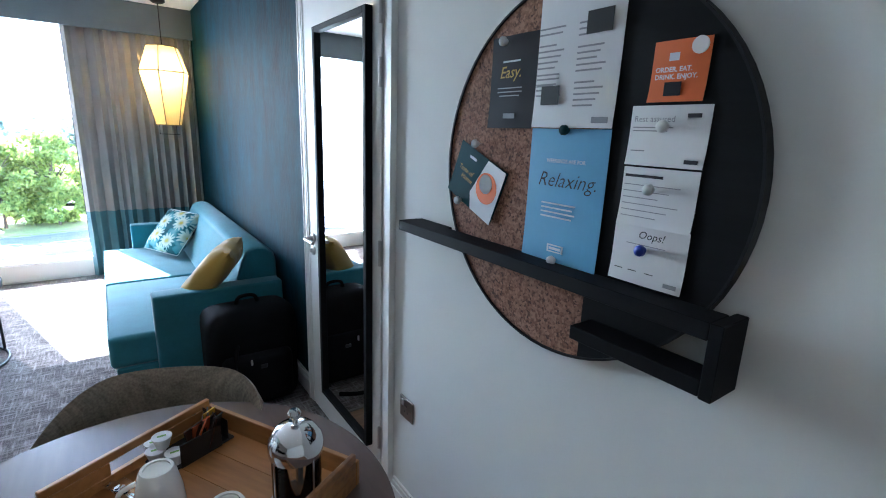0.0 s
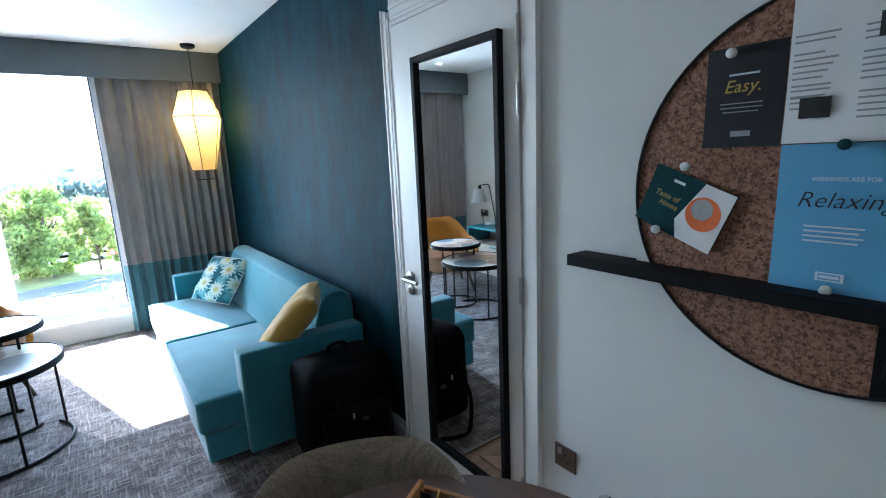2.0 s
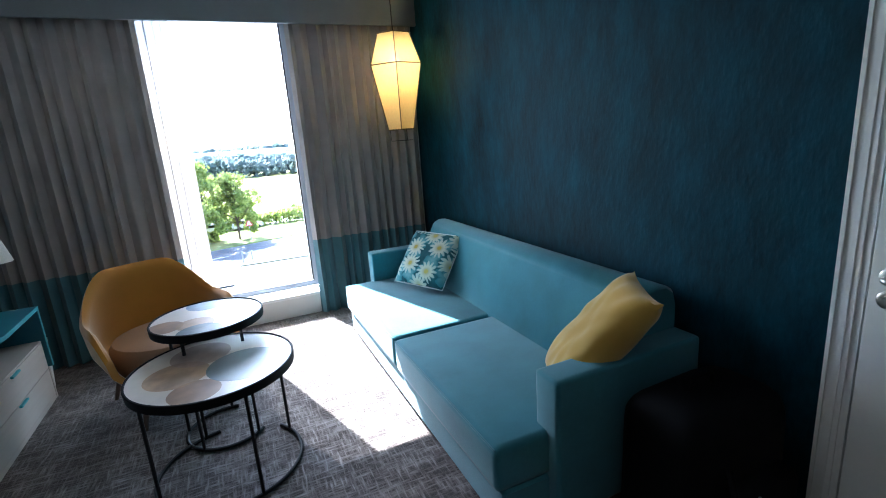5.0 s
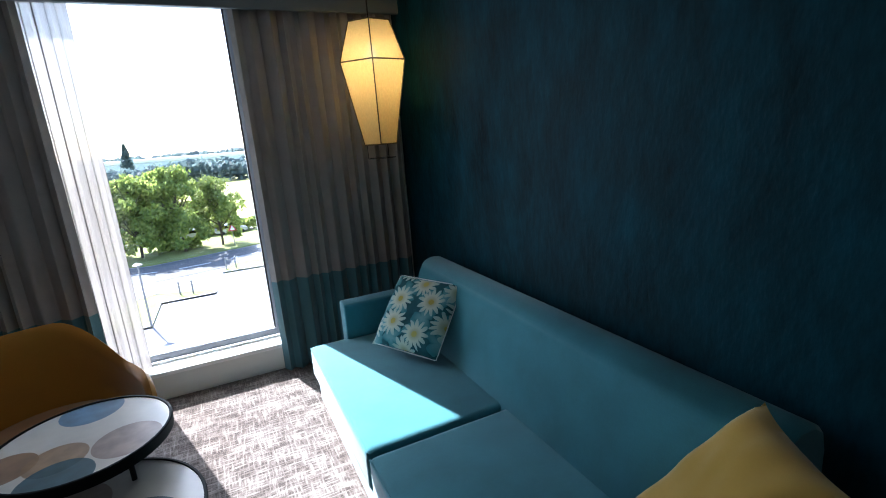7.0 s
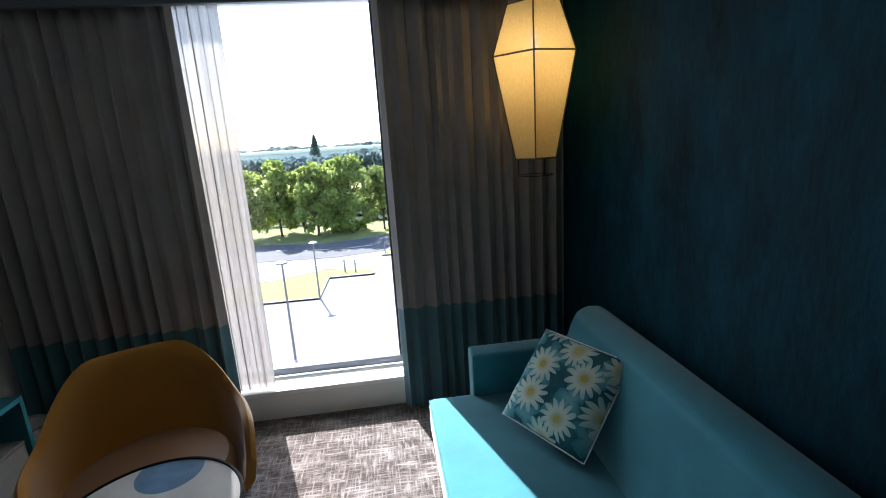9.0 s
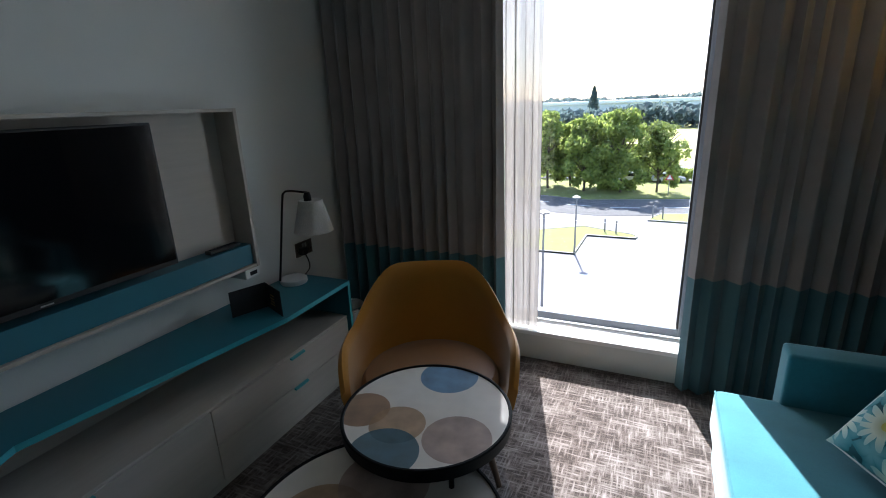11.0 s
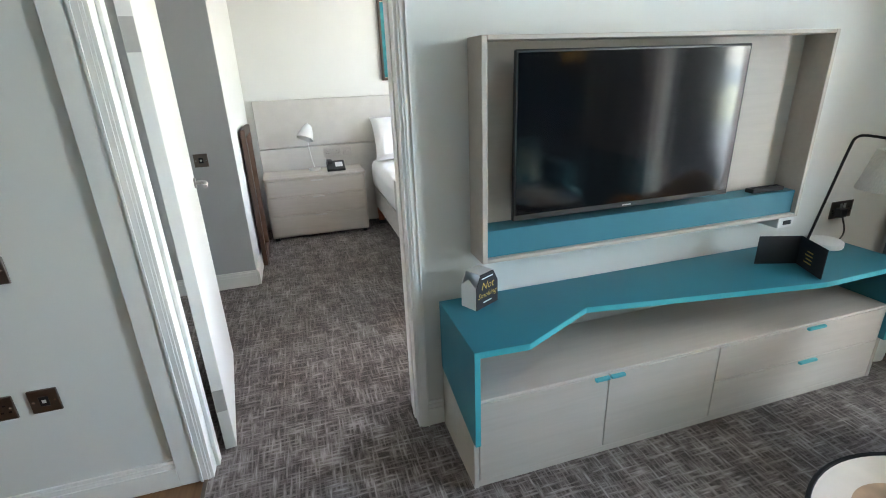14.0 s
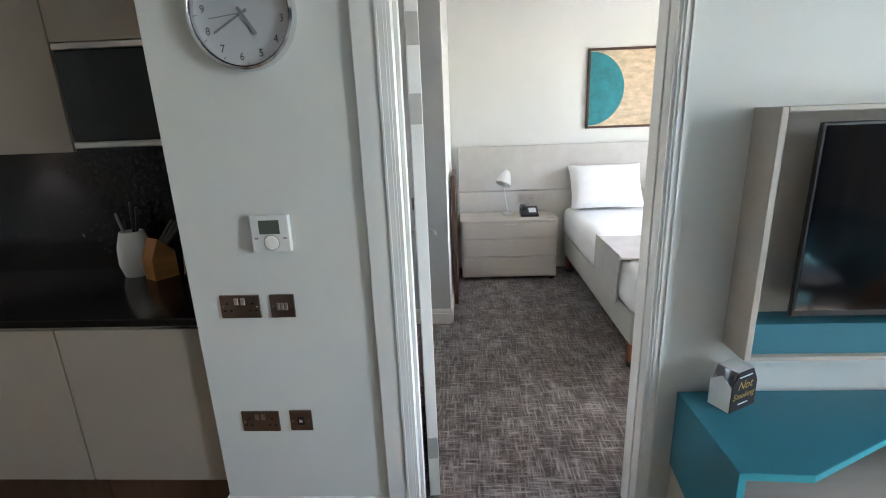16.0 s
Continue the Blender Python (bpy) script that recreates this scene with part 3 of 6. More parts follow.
# ---- doors ----
def architrave(name, x, out, y0, y1, z, wide=0.075, depth=0.025):
    """Stepped moulding round an opening between y0 and y1, on the wall face x, standing out towards out."""
    t = thing(name, (x, (y0 + y1) / 2, 0), "white painted stepped door architrave", "door frame", kind="structure")
    for n, (a, c) in (("jamb_trim", (y0 - wide, y0)), ("jamb_trim", (y1, y1 + wide))):
        b = bmesh.new()
        inner = y0 if c == y0 else y1
        sgn = -1 if c == y0 else 1
        for k, (f0, f1, d) in enumerate(((0, 0.25, 0.012), (0.25, 0.45, 0.017), (0.45, 0.85, 0.02), (0.85, 1.0, depth))):
            ya, yb = inner + sgn * wide * f0, inner + sgn * wide * f1
            box(min(x, x + out * d), max(x, x + out * d), min(ya, yb), max(ya, yb), 0, z + wide * f1, bm=b)
        part(n, b, M["gloss"], t)
    b = bmesh.new()
    for f0, f1, d in ((0, 0.25, 0.012), (0.25, 0.45, 0.017), (0.45, 0.85, 0.02), (0.85, 1.0, depth)):
        box(min(x, x + out * d), max(x, x + out * d), y0 + 0.0005, y1 - 0.0005, z + wide * f0, z + wide * f1, bm=b)
    part("head_trim", b, M["gloss"], t)
    return t


architrave("door_frame_cupboard", XE, -1, 1.665, 2.455, 2.12)
trim = architrave("door_frame_bedroom", XW, 1, 2.305, 3.14, 2.05, 0.045)
part("outer_board", box(XW, XW + 0.019, 2.185, 2.2598, 0, 2.13, 0.002), M["gloss"], trim)
architrave("door_frame_bedroom_inner", XW - 0.125, -1, 2.305, 3.14, 2.05, 0.045)
lining = thing("door_lining", (XW - 0.06, 2.7, 0), "white painted door lining", "door lining", kind="structure")
for y0, y1 in ((2.29, 2.305), (3.14, 3.155)):
    part("jamb", box(XW - 0.127, XW + 0.002, y0, y1, 0, 2.06), M["gloss"], lining)
part("stop", box(XW - 0.085, XW - 0.045, 2.305, 2.32, 0, 2.03, 0.002), M["gloss"], lining)
part("stop", box(XW - 0.085, XW - 0.045, 3.134, 3.14, 0, 2.03, 0.002), M["gloss"], lining)
part("head", box(XW - 0.127, XW + 0.002, 2.305, 3.14, 2.05, 2.06), M["gloss"], lining)


def lever(parent, x, y, z, out, along, material):
    """Round rose with a lever: out is the x way, along the y way of the lever."""
    b = lathe([(0.026, 0), (0.026, 0.007), (0.022, 0.01)], (x, y, z), 24, (out, 0, 0))
    h = part("door_handle", b, material, parent, "brushed steel lever handle", smooth=True)
    p = [(x, y, z), (x + out * 0.035, y, z), (x + out * 0.05, y + along * 0.012, z), (x + out * 0.052, y + along * 0.06, z), (x + out * 0.052, y + along * 0.125, z)]
    part("lever", tube(smooth_path(p, 5), 0.0095), material, h, smooth=True)


# shut cupboard door with the mirror
door = thing("door_cupboard", (0.9, 2.06, 0), "closed white painted cupboard door", "door", kind="structure")
part("leaf", box(0.872, 0.915, 1.672, 2.448, 0.006, 2.115, 0.002), M["gloss"], door)
lever(door, 0.872, 2.4, 0.975, -1, -1, M["steel"])
part("lock_rose", lathe([(0.025, 0), (0.025, 0.008), (0.02, 0.011), (0.012, 0.011), (0.01, 0.02), (0, 0.021)], (0.872, 2.4, 0.91), 24, (-1, 0, 0)), M["steel"], door, smooth=True)
for z in (0.25, 1.06, 1.72, 1.93):
    part("hinge", rod((0.866, 1.668, z - 0.05), (0.866, 1.668, z + 0.05), 0.007), M["steel"], door, smooth=True)
mir = thing("mirror", (0.866, 1.99, 0.17), "tall black-framed mirror fixed on the white door", "mirror")
for y0, y1, z0, z1 in ((1.74, 1.765, 0.17, 1.95), (2.245, 2.27, 0.17, 1.95)):
    part("frame_side", box(0.842, 0.8725, y0, y1, z0, z1, 0.002), M["black_wood"], mir)
for z0, z1 in ((0.17, 0.195), (1.925, 1.95)):
    part("frame_rail", box(0.842, 0.8725, 1.765, 2.245, z0, z1, 0.002), M["black_wood"], mir)
part("mirror_glass", box(0.858, 0.871, 1.763, 2.247, 0.193, 1.927), M["mirror"], mir)

# open bedroom door, turned back into the bedroom
door = thing("door_bedroom", pose(-2.447, 2.355, 0, 0, 0, 186.5), "white painted bedroom door standing open", "door", kind="structure")
part("leaf", box(0.0, 0.79, -0.022, 0.022, 0.008, 2.03, 0.002), M["gloss"], door, local=True)
for s in (-1, 1):
    h = part("door_handle", lathe([(0.026, 0), (0.026, 0.008)], (0.73, s * 0.022, 1.0), 20, (0, s, 0)), M["steel"], door, "satin lever handle", local=True, smooth=True)
    part("lever", tube(smooth_path([(0.73, s * 0.022, 1.0), (0.73, s * 0.06, 1.0), (0.69, s * 0.074, 1.0), (0.61, s * 0.074, 1.0)], 5), 0.0095), M["steel"], h, local=True, smooth=True)
for z in (0.25, 1.6, 1.85):
    part("hinge", box(-0.003, 0.0, -0.02, 0.02, z - 0.05, z + 0.05), M["satin"], door, "satin steel hinge plate", local=True)

# ---- windows and curtains ----
def window(name, x0, x1, z0, z1, y):
    t = thing(name, ((x0 + x1) / 2, y, z0), "tall fixed window with blue-grey metal frame", "window", kind="structure")
    for a, c in ((x0, x0 + 0.05), (x1 - 0.05, x1)):
        part("window_frame", box(a, c, y - 0.03, y + 0.03, z0, z1, 0.003), M["window_frame"], t)
    for a, c in ((z0, z0 + 0.05), (z1 - 0.05, z1)):
        part("window_frame", box(x0 + 0.05, x1 - 0.05, y - 0.03, y + 0.03, a, c, 0.003), M["window_frame"], t)
    for a, c in ((x0 + 0.05, x0 + 0.062), (x1 - 0.062, x1 - 0.05)):
        part("glazing_bead", box(a, c, y - 0.018, y + 0.018, z0 + 0.05, z1 - 0.05), M["black_plastic"], t)
    pane = part("pane", box(x0 + 0.04, x1 - 0.04, y - 0.003, y + 0.003, z0 + 0.04, z1 - 0.04), M["glass"], t)
    pane.visible_shadow = False
    return t


window("window_1", -1.35, -0.11, 0.2, 2.45, 6.04)
window("window_2", -4.65, -3.55, 0.3, 2.45, 6.04)
solid("window_reveal", box(-0.11, 0.02, 5.93, 6.1, 0.18, 2.45), M["sill"], "white window reveal", "reveal", "structure")
solid("window_sill", box(-1.36, 0.03, 5.825, 6.02, 0.165, 0.192, 0.004), M["sill"], "white painted deep window sill board", "window sill", "structure")


def curtain(name, x0, x1, y, folds, z0, z1, band, upper, lower, label, amp=0.035, seed=0.0):
    def fn(za, zb, back=0.0):
        def f(u, v):
            z = za + (zb - za) * v
            h = (z - z0) / (z1 - z0)
            w = u * folds * 2 * math.pi + 2.6 * noise.noise((u * 6 + seed, 0.15 * h, seed)) + 0.25 * math.sin(9 * u + 2 * h)
            a = amp * (0.65 + 0.35 * (1 - h)) * (0.75 + 0.5 * noise.noise((u * 7, seed, 1)))
            sway = 0.012 * noise.noise((u * 6 + 3, 2 * h, seed))
            lobe = abs(math.sin(w / 2)) ** 0.8
            return (x0 + (x1 - x0) * u + 0.01 * math.sin(w), y + a * (1 - 2 * lobe) + sway + back, z)
        return f
    t = thing(name, ((x0 + x1) / 2, y, z0), label, "curtain")
    n = int(folds * 20)
    if band:
        part("curtain_body", sheet(fn(band, z1, 0.003), n, 14, bm=sheet(fn(band, z1), n, 14)), upper, t, smooth=True)
        part("hem_band", sheet(fn(z0, band, 0.003), n, 5, bm=sheet(fn(z0, band), n, 5)), lower, t, "teal lower band of the curtain", smooth=True)
    else:
        part("curtain_body", sheet(fn(z0, z1), n, 16), upper, t, smooth=True)
    part("heading", box(x0, x1, y - 0.012, y + 0.012, z1 - 0.002, z1 + 0.03, 0.002), upper, t)
    part("track", box(x0, x1, y - 0.01, y + 0.01, z1 + 0.03, ZC), M["white_plastic"], t)
    return t


curtain("curtain", -2.29, -1.13, 5.772, 13, 0.012, 2.5, 0.665, M["curtain"], M["hem"], "taupe curtain with a teal lower band, drawn aside", 0.042, 1.0)
curtain("curtain", -0.16, 0.86, 5.772, 12, 0.012, 2.5, 0.655, M["curtain"], M["hem"], "taupe curtain with a teal lower band, drawn aside", 0.042, 4.0)
curtain("voile_curtain", -1.17, -0.94, 5.872, 4.5, 0.2, 2.44, 0, M["sheer"], None, "thin white voile curtain gathered beside the glass", 0.02, 7.0)


# ---- sofa and what lies on it ----
sofa = thing("sofa", (0.4, 4.1, 0), "teal fabric two-seat sofa against the dark wall", "sofa")
for y0, y1 in ((3.0, 4.068), (4.082, 5.205)):
    b = box(-0.055, 0.62, y0, y1, 0.205, 0.385, 0.03, 3)
    for v in b.verts:
        if v.co.z > 0.37:
            v.co.z += 0.012 * math.sin(math.pi * (v.co.y - y0) / (y1 - y0))
    s = part("seat_cushion", b, M["sofa"], sofa, smooth=True)
    e = 0.012
    part("piping", tube([(-0.05, y0 + e, 0.378), (-0.05, y1 - e, 0.378)], 0.004, 6), M["sofa"], s)
part("base", box(-0.03, 0.86, 3.0, 5.205, 0.04, 0.205, 0.01), M["sofa"], sofa)
b = prism([(0.52, 0.3), (0.66, 0.72), (0.69, 0.775), (0.74, 0.795), (0.8, 0.79), (0.845, 0.76), (0.862, 0.7), (0.862, 0.06), (0.6, 0.06)], 3.06, 5.17, "y", 0.012)
part("backrest", b, M["sofa"], sofa, smooth=True)
for y0, y1 in ((2.945, 3.075), (5.165, 5.285)):
    a = part("armrest", box(0.165, 0.862, y0, y1, 0.04, 0.6, 0.018, 3), M["sofa"], sofa, smooth=True)
    part("piping", tube([(0.172, y0 + 0.012, 0.06), (0.172, y0 + 0.012, 0.585), (0.18, y0 + 0.012, 0.594), (0.8, y0 + 0.012, 0.597)], 0.0035, 6), M["sofa"], a)
for x in (0.03, 0.8):
    for y in (3.1, 4.1, 5.1):
        part("foot", lathe([(0.02, 0), (0.025, 0.04)], (x, y, 0), 12), M["black_plastic"], sofa)


def frame_from(center, normal, up, spin=0):
    n = Vector(normal).normalized()
    u = Vector(up)
    u = (u - n * u.dot(n)).normalized()
    r = u.cross(n)
    return Matrix.Translation(center) @ Matrix((r, u, n)).transposed().to_4x4() @ pose(0, 0, 0, 0, 0, spin)


fc = thing("cushion", frame_from((0.475, 4.79, 0.59), (-0.62, -0.4, 0.66), (0.62, 0.33, 0.7)), "flower-print teal and cream square cushion on the sofa", "cushion")
part("cover", pillow(0.43, 0.43, 0.13, 2), M["flower"], fc, local=True, smooth=True)
part("piping", tube([(0.208 * math.cos(a) / max(abs(math.cos(a)), abs(math.sin(a))), 0.208 * math.sin(a) / max(abs(math.cos(a)), abs(math.sin(a))), 0) for a in [2 * math.pi * k / 64 for k in range(64)]], 0.003, 6, True), M["paper"], fc, local=True)
yc = thing("cushion", frame_from((0.47, 3.09, 0.64), (-0.67, 0.256, 0.61), (0.54, -0.38, 0.75)), "mustard yellow velvet cushion leaning on the sofa arm", "cushion")
part("cover", pillow(0.29, 0.54, 0.16, 5, 28), M["yellow"], yc, local=True, smooth=True)

bag = thing("backpack", (0.6, 2.72, 0), "black nylon backpack standing beside the sofa", "bag")
b = box(0.36, 0.84, 2.56, 2.9, 0.0, 0.56, 0.11, 4)
for v in b.verts:
    k = noise.noise(v.co * 5)
    v.co += Vector((0.02 * k, 0.02 * noise.noise(v.co * 4 + Vector((3, 0, 0))), 0.0 if v.co.z < 0.02 else 0.02 * k))
    v.co.z = max(0, v.co.z)
part("body", b, M["bag"], bag, smooth=True)
part("front_pocket", box(0.42, 0.78, 2.5, 2.62, 0.05, 0.34, 0.05, 3), M["bag"], bag, smooth=True)
part("strap", tube(smooth_path([(0.5, 2.56, 0.4), (0.46, 2.46, 0.2), (0.5, 2.42, 0.01), (0.6, 2.4, 0.012), (0.7, 2.45, 0.012)], 6), 0.012, 8), M["bag"], bag, smooth=True)
part("buckle", box(0.6, 0.635, 2.494, 2.504, 0.27, 0.29, 0.003), M["black_plastic"], bag)
part("zip_pull", box(0.55, 0.56, 2.492, 2.5, 0.3, 0.33, 0.002), M["steel"], bag)
part("grab_handle", tube(smooth_path([(0.54, 2.74, 0.54), (0.56, 2.74, 0.6), (0.64, 2.74, 0.6), (0.66, 2.74, 0.54)], 5), 0.01, 8), M["bag"], bag, smooth=True)


# ---- tub chairs ----
def tub(t, cover, seat_mat, leg_mat, rx, ry, z_seat, z_back, z_arm, flare, legs=True, arm_from=38, arm_to=75, span=118, leg_label=""):
    """Shell chair facing -y about its own origin."""
    def top(a):
        d = abs(a)
        s = min(1, max(0, (d - arm_from) / (arm_to - arm_from)))
        s = s * s * (3 - 2 * s)
        e = min(1, max(0, (d - 96) / (span - 96)))
        return z_back + (z_arm - z_back) * s - (z_arm - z_seat) * 0.75 * e * e
    def shell(off):
        def fn(u, v):
            a = (2 * u - 1) * span
            zt = top(a)
            z = z_seat - 0.13 + (zt - z_seat + 0.13) * v
            g = 0.86 + 0.14 * min(1, v * 2.2) + flare * v
            lean = 0.05 * max(0, math.cos(radians(a))) * v
            r = radians(a)
            sq = (abs(math.sin(r)) ** 2.6 + abs(math.cos(r)) ** 2.6) ** (-1 / 2.6)
            edge = 0.012 * max(0, (v - 0.93) / 0.07) ** 2
            k = g + (off - math.copysign(edge, off)) / rx
            return (rx * k * sq * math.sin(r), ry * k * sq * math.cos(r) + lean, z)
        return fn
    b = sheet(shell(0.02), 48, 16)
    sheet(shell(-0.02), 48, 16, bm=b)
    bmesh.ops.remove_doubles(b, verts=b.verts, dist=0.0001)
    ring = bmesh.new()
    outer, inner = shell(0.02), shell(-0.02)
    edge = [(i / 48, 1.0) for i in range(49)]
    path = [(0, j / 16) for j in range(16)] + edge + [(1, j / 16) for j in range(15, -1, -1)]
    vo = [ring.verts.new(outer(*q)) for q in path]
    vi = [ring.verts.new(inner(*q)) for q in path]
    vm = [ring.verts.new((Vector(outer(*q)) + Vector(inner(*q))) / 2 + Vector((0, 0, 0.009 if q[1] == 1 else 0))) for q in path]
    for i in range(len(path) - 1):
        ring.faces.new((vo[i], vo[i + 1], vm[i + 1], vm[i]))
        ring.faces.new((vm[i], vm[i + 1], vi[i + 1], vi[i]))
    merge(b, ring)
    bmesh.ops.remove_doubles(b, verts=b.verts, dist=0.0005)
    part("shell", b, cover, t, local=True, smooth=True)
    prof = [(0, -0.12), (0.8, -0.12), (0.86, -0.1), (0.9, -0.03), (0.9, 0.03), (0.84, 0.06), (0.6, 0.078), (0, 0.085)]
    b = lathe([(r * rx, z_seat + h) for r, h in prof], (0, -0.02, 0), 40, None, None, 1, ry / rx)
    part("seat", b, seat_mat, t, local=True, smooth=True)
    for sx in (-1, 1):
        for sy in (-1, 1):
            part("leg", rod((sx * rx * 0.62, sy * ry * 0.62, z_seat - 0.1), (sx * rx * 0.82, sy * ry * 0.82, 0), 0.022, 0.012, 12), leg_mat, t, leg_label, local=True, smooth=True)


arm = thing("armchair", pose(-1.2, 4.895, 0, 0, 0, 24), "mustard velvet tub armchair with a tan seat and dark legs", "armchair")
tub(arm, M["mustard"], M["tan"], M["dark_wood"], 0.34, 0.33, 0.36, 0.775, 0.55, 0.1, arm_from=24, arm_to=72)
din = thing("dining_chair", pose(0.02, 1.3, 0, 0, 0, -24), "beige tweed tub dining chair pushed up to the table", "chair")
tub(din, M["tweed"], M["tweed"], M["black"], 0.27, 0.27, 0.42, 0.8, 0.68, 0.02, arm_from=30, arm_to=100)


# ---- nesting tables ----
def nest(name, x, y, r, z, base_r, gap, discs, label, turn):
    t = thing(name, pose(x, y, 0, 0, 0, turn), label, "side table", "nest of two round tables")
    mat = spots_material(name + "_print", (0.66, 0.6, 0.53), discs, 0.3)
    part("tabletop", lathe([(0, z - 0.012), (r - 0.008, z - 0.012), (r - 0.008, z - 0.001), (0, z - 0.001)], (0, 0, 0), 64), mat, t, "cream top printed with overlapping coloured discs", local=True)
    part("rim", lathe([(r - 0.01, z - 0.035), (r, z - 0.035), (r + 0.002, z), (r - 0.001, z + 0.004), (r - 0.007, z + 0.004), (r - 0.009, z - 0.001)], (0, 0, 0), 64), M["black_wood"], t, local=True, smooth=True)
    part("underside", lathe([(0, z - 0.034), (r - 0.011, z - 0.034), (r - 0.011, z - 0.0125), (0, z - 0.0125)], (0, 0, 0), 48), M["black_wood"], t, local=True)
    g = radians(gap)
    a = [g / 2 + (2 * math.pi - g) * k / 56 for k in range(57)]
    part("base_ring", tube([(base_r * math.cos(v), base_r * math.sin(v), 0.009) for v in a], 0.009, 8), M["black"], t, local=True, smooth=True)
    for k in (0.04, 0.36, 0.64, 0.96):
        v = g / 2 + (2 * math.pi - g) * k
        part("leg", rod((base_r * math.cos(v), base_r * math.sin(v), 0.009), (base_r * math.cos(v), base_r * math.sin(v), z - 0.034), 0.008, seg=8), M["black"], t, local=True, smooth=True)
    return t


BLUE, RUST, SAND, NAVY, MAUVE = (0.07, 0.18, 0.3), (0.24, 0.12, 0.055), (0.36, 0.22, 0.12), (0.015, 0.085, 0.12), (0.33, 0.23, 0.19)
nest("side_table", -0.93, 4.33, 0.262, 0.64, 0.2, 110, [(0.06, 0.19, 0.1, BLUE), (-0.2, 0.0, 0.085, RUST), (-0.08, -0.07, 0.085, SAND), (-0.1, -0.19, 0.1, NAVY), (0.1, -0.13, 0.1, MAUVE)], "tall round side table with a disc-print top and black wire legs", 20)
nest("side_table", -0.92, 3.985, 0.345, 0.52, 0.315, 60, [(-0.24, -0.02, 0.1, RUST), (-0.08, 0.12, 0.13, SAND), (0.12, 0.1, 0.13, MAUVE), (-0.02, -0.15, 0.16, NAVY)], "low round side table with a disc-print top and black wire legs", 70)

# ---- outside: ground ten metres below, roads, trees and distance ----
GZ = -10.0
OM = dict(
    asphalt=plain("worn_asphalt", (0.085, 0.083, 0.085), 0.9, var=0.25, scale=0.4, grain=6, bump=0.1),
    concrete=plain("pale_concrete_paving", (0.2, 0.185, 0.185), 0.9, var=0.16, scale=0.3, grain=5, bump=0.1),
    grass=plain("mown_grass", (0.19, 0.2, 0.05), 0.95, var=0.3, scale=0.5, grain=8, bump=0.3),
    field=plain("ripe_field", (0.3, 0.28, 0.08), 0.95, var=0.12, scale=0.05, grain=2, bump=0.0),
    kerb=plain("grey_kerbstone", (0.3, 0.29, 0.28), 0.85),
    bark=plain("brown_bark", (0.07, 0.05, 0.035), 0.95, var=0.3, scale=4, grain=20, bump=0.6, dist=0.02),
    shed=plain("white_shed_cladding", (0.62, 0.66, 0.7), 0.6, var=0.05, scale=0.1),
    pole=plain("grey_steel_pole", (0.2, 0.2, 0.21), 0.5, 0.6),
    red=plain("red_sign_paint", (0.5, 0.03, 0.03), 0.5),
    car_paint=plain("silver_car_paint", (0.4, 0.41, 0.43), 0.3, 0.3),
    tyre=plain("black_rubber", (0.02, 0.02, 0.02), 0.9),
)


def leaf_material(name, dark, light):
    m, nt, p = base(name, 0.7)
    g = nt.nodes.new("ShaderNodeNewGeometry")
    col = ramp(nt, g.outputs["Random Per Island"], [(0.0, dark), (1.0, light)])
    nt.links.new(col, p.inputs["Base Color"])
    # thin leaves let part of the sun through
    tl, mix = nt.nodes.new("ShaderNodeBsdfTranslucent"), nt.nodes.new("ShaderNodeMixShader")
    nt.links.new(col, tl.inputs[0])
    mix.inputs[0].default_value = 0.6
    nt.links.new(p.outputs[0], mix.inputs[1])
    nt.links.new(tl.outputs[0], mix.inputs[2])
    nt.links.new(mix.outputs[0], nt.nodes["Material Output"].inputs[0])
    return m


LEAF = leaf_material("green_leaves", (0.12, 0.18, 0.035), (0.4, 0.45, 0.12))
# distance haze is put into the bluish leaf colours of the far trees
FAR_HAZED = leaf_material("hazed_far_woodland", (0.08, 0.12, 0.12), (0.15, 0.19, 0.18))
solid("ground", box(-900, 900, 6.6, 2500, GZ - 0.5, GZ), OM["concrete"], "pale paved ground round the building", "ground", "structure")


def patch(name, pts, z, material, label, category="ground"):
    return solid(name, prism(pts, GZ - 0.2, GZ + z, "z"), material, label, category, "structure")


patch("road", [(-160, 61), (-45, 55.5), (-12.9, 54.0), (-6, 53.2), (1.4, 55), (30, 62), (120, 90), (120, 100), (30, 71), (1.6, 63.5), (-8, 61), (-16, 63.5), (-45, 66), (-160, 72)], 0.03, OM["asphalt"], "grey asphalt road below the window", "road")
patch("grass_verge", [(-160, 73), (-45, 66.5), (-16, 64), (-8, 61.5), (1.6, 64), (30, 71.5), (120, 101), (120, 108), (30, 80), (0, 76.5), (-45, 77), (-160, 82)], 0.1, OM["grass"], "mown grass verge under the trees", "grass")
patch("field", [(-700, 95), (700, 95), (700, 230), (-700, 230)], 0.04, OM["field"], "pale yellow-green field beyond the trees", "field")
patch("far_grass", [(-900, 232), (900, 232), (900, 2400), (-900, 2400)], 0.05, OM["grass"], "distant green fields", "field")
isl = [(-16, 39.3), (-5.85, 39.3), (-5.7, 45), (-1.7, 45), (-1.6, 45.8), (-2.1, 46.4), (-6.4, 48.2), (-9.9, 46), (-16, 44)]
patch("grass_island", isl, 0.1, OM["grass"], "grass island edged with kerbs", "grass")
patch("grass_island_east", [(-1.0, 52.0), (14, 51.5), (14, 58), (0.2, 55.3), (-0.7, 53.6)], 0.1, OM["grass"], "grass island edged with kerbs", "grass")


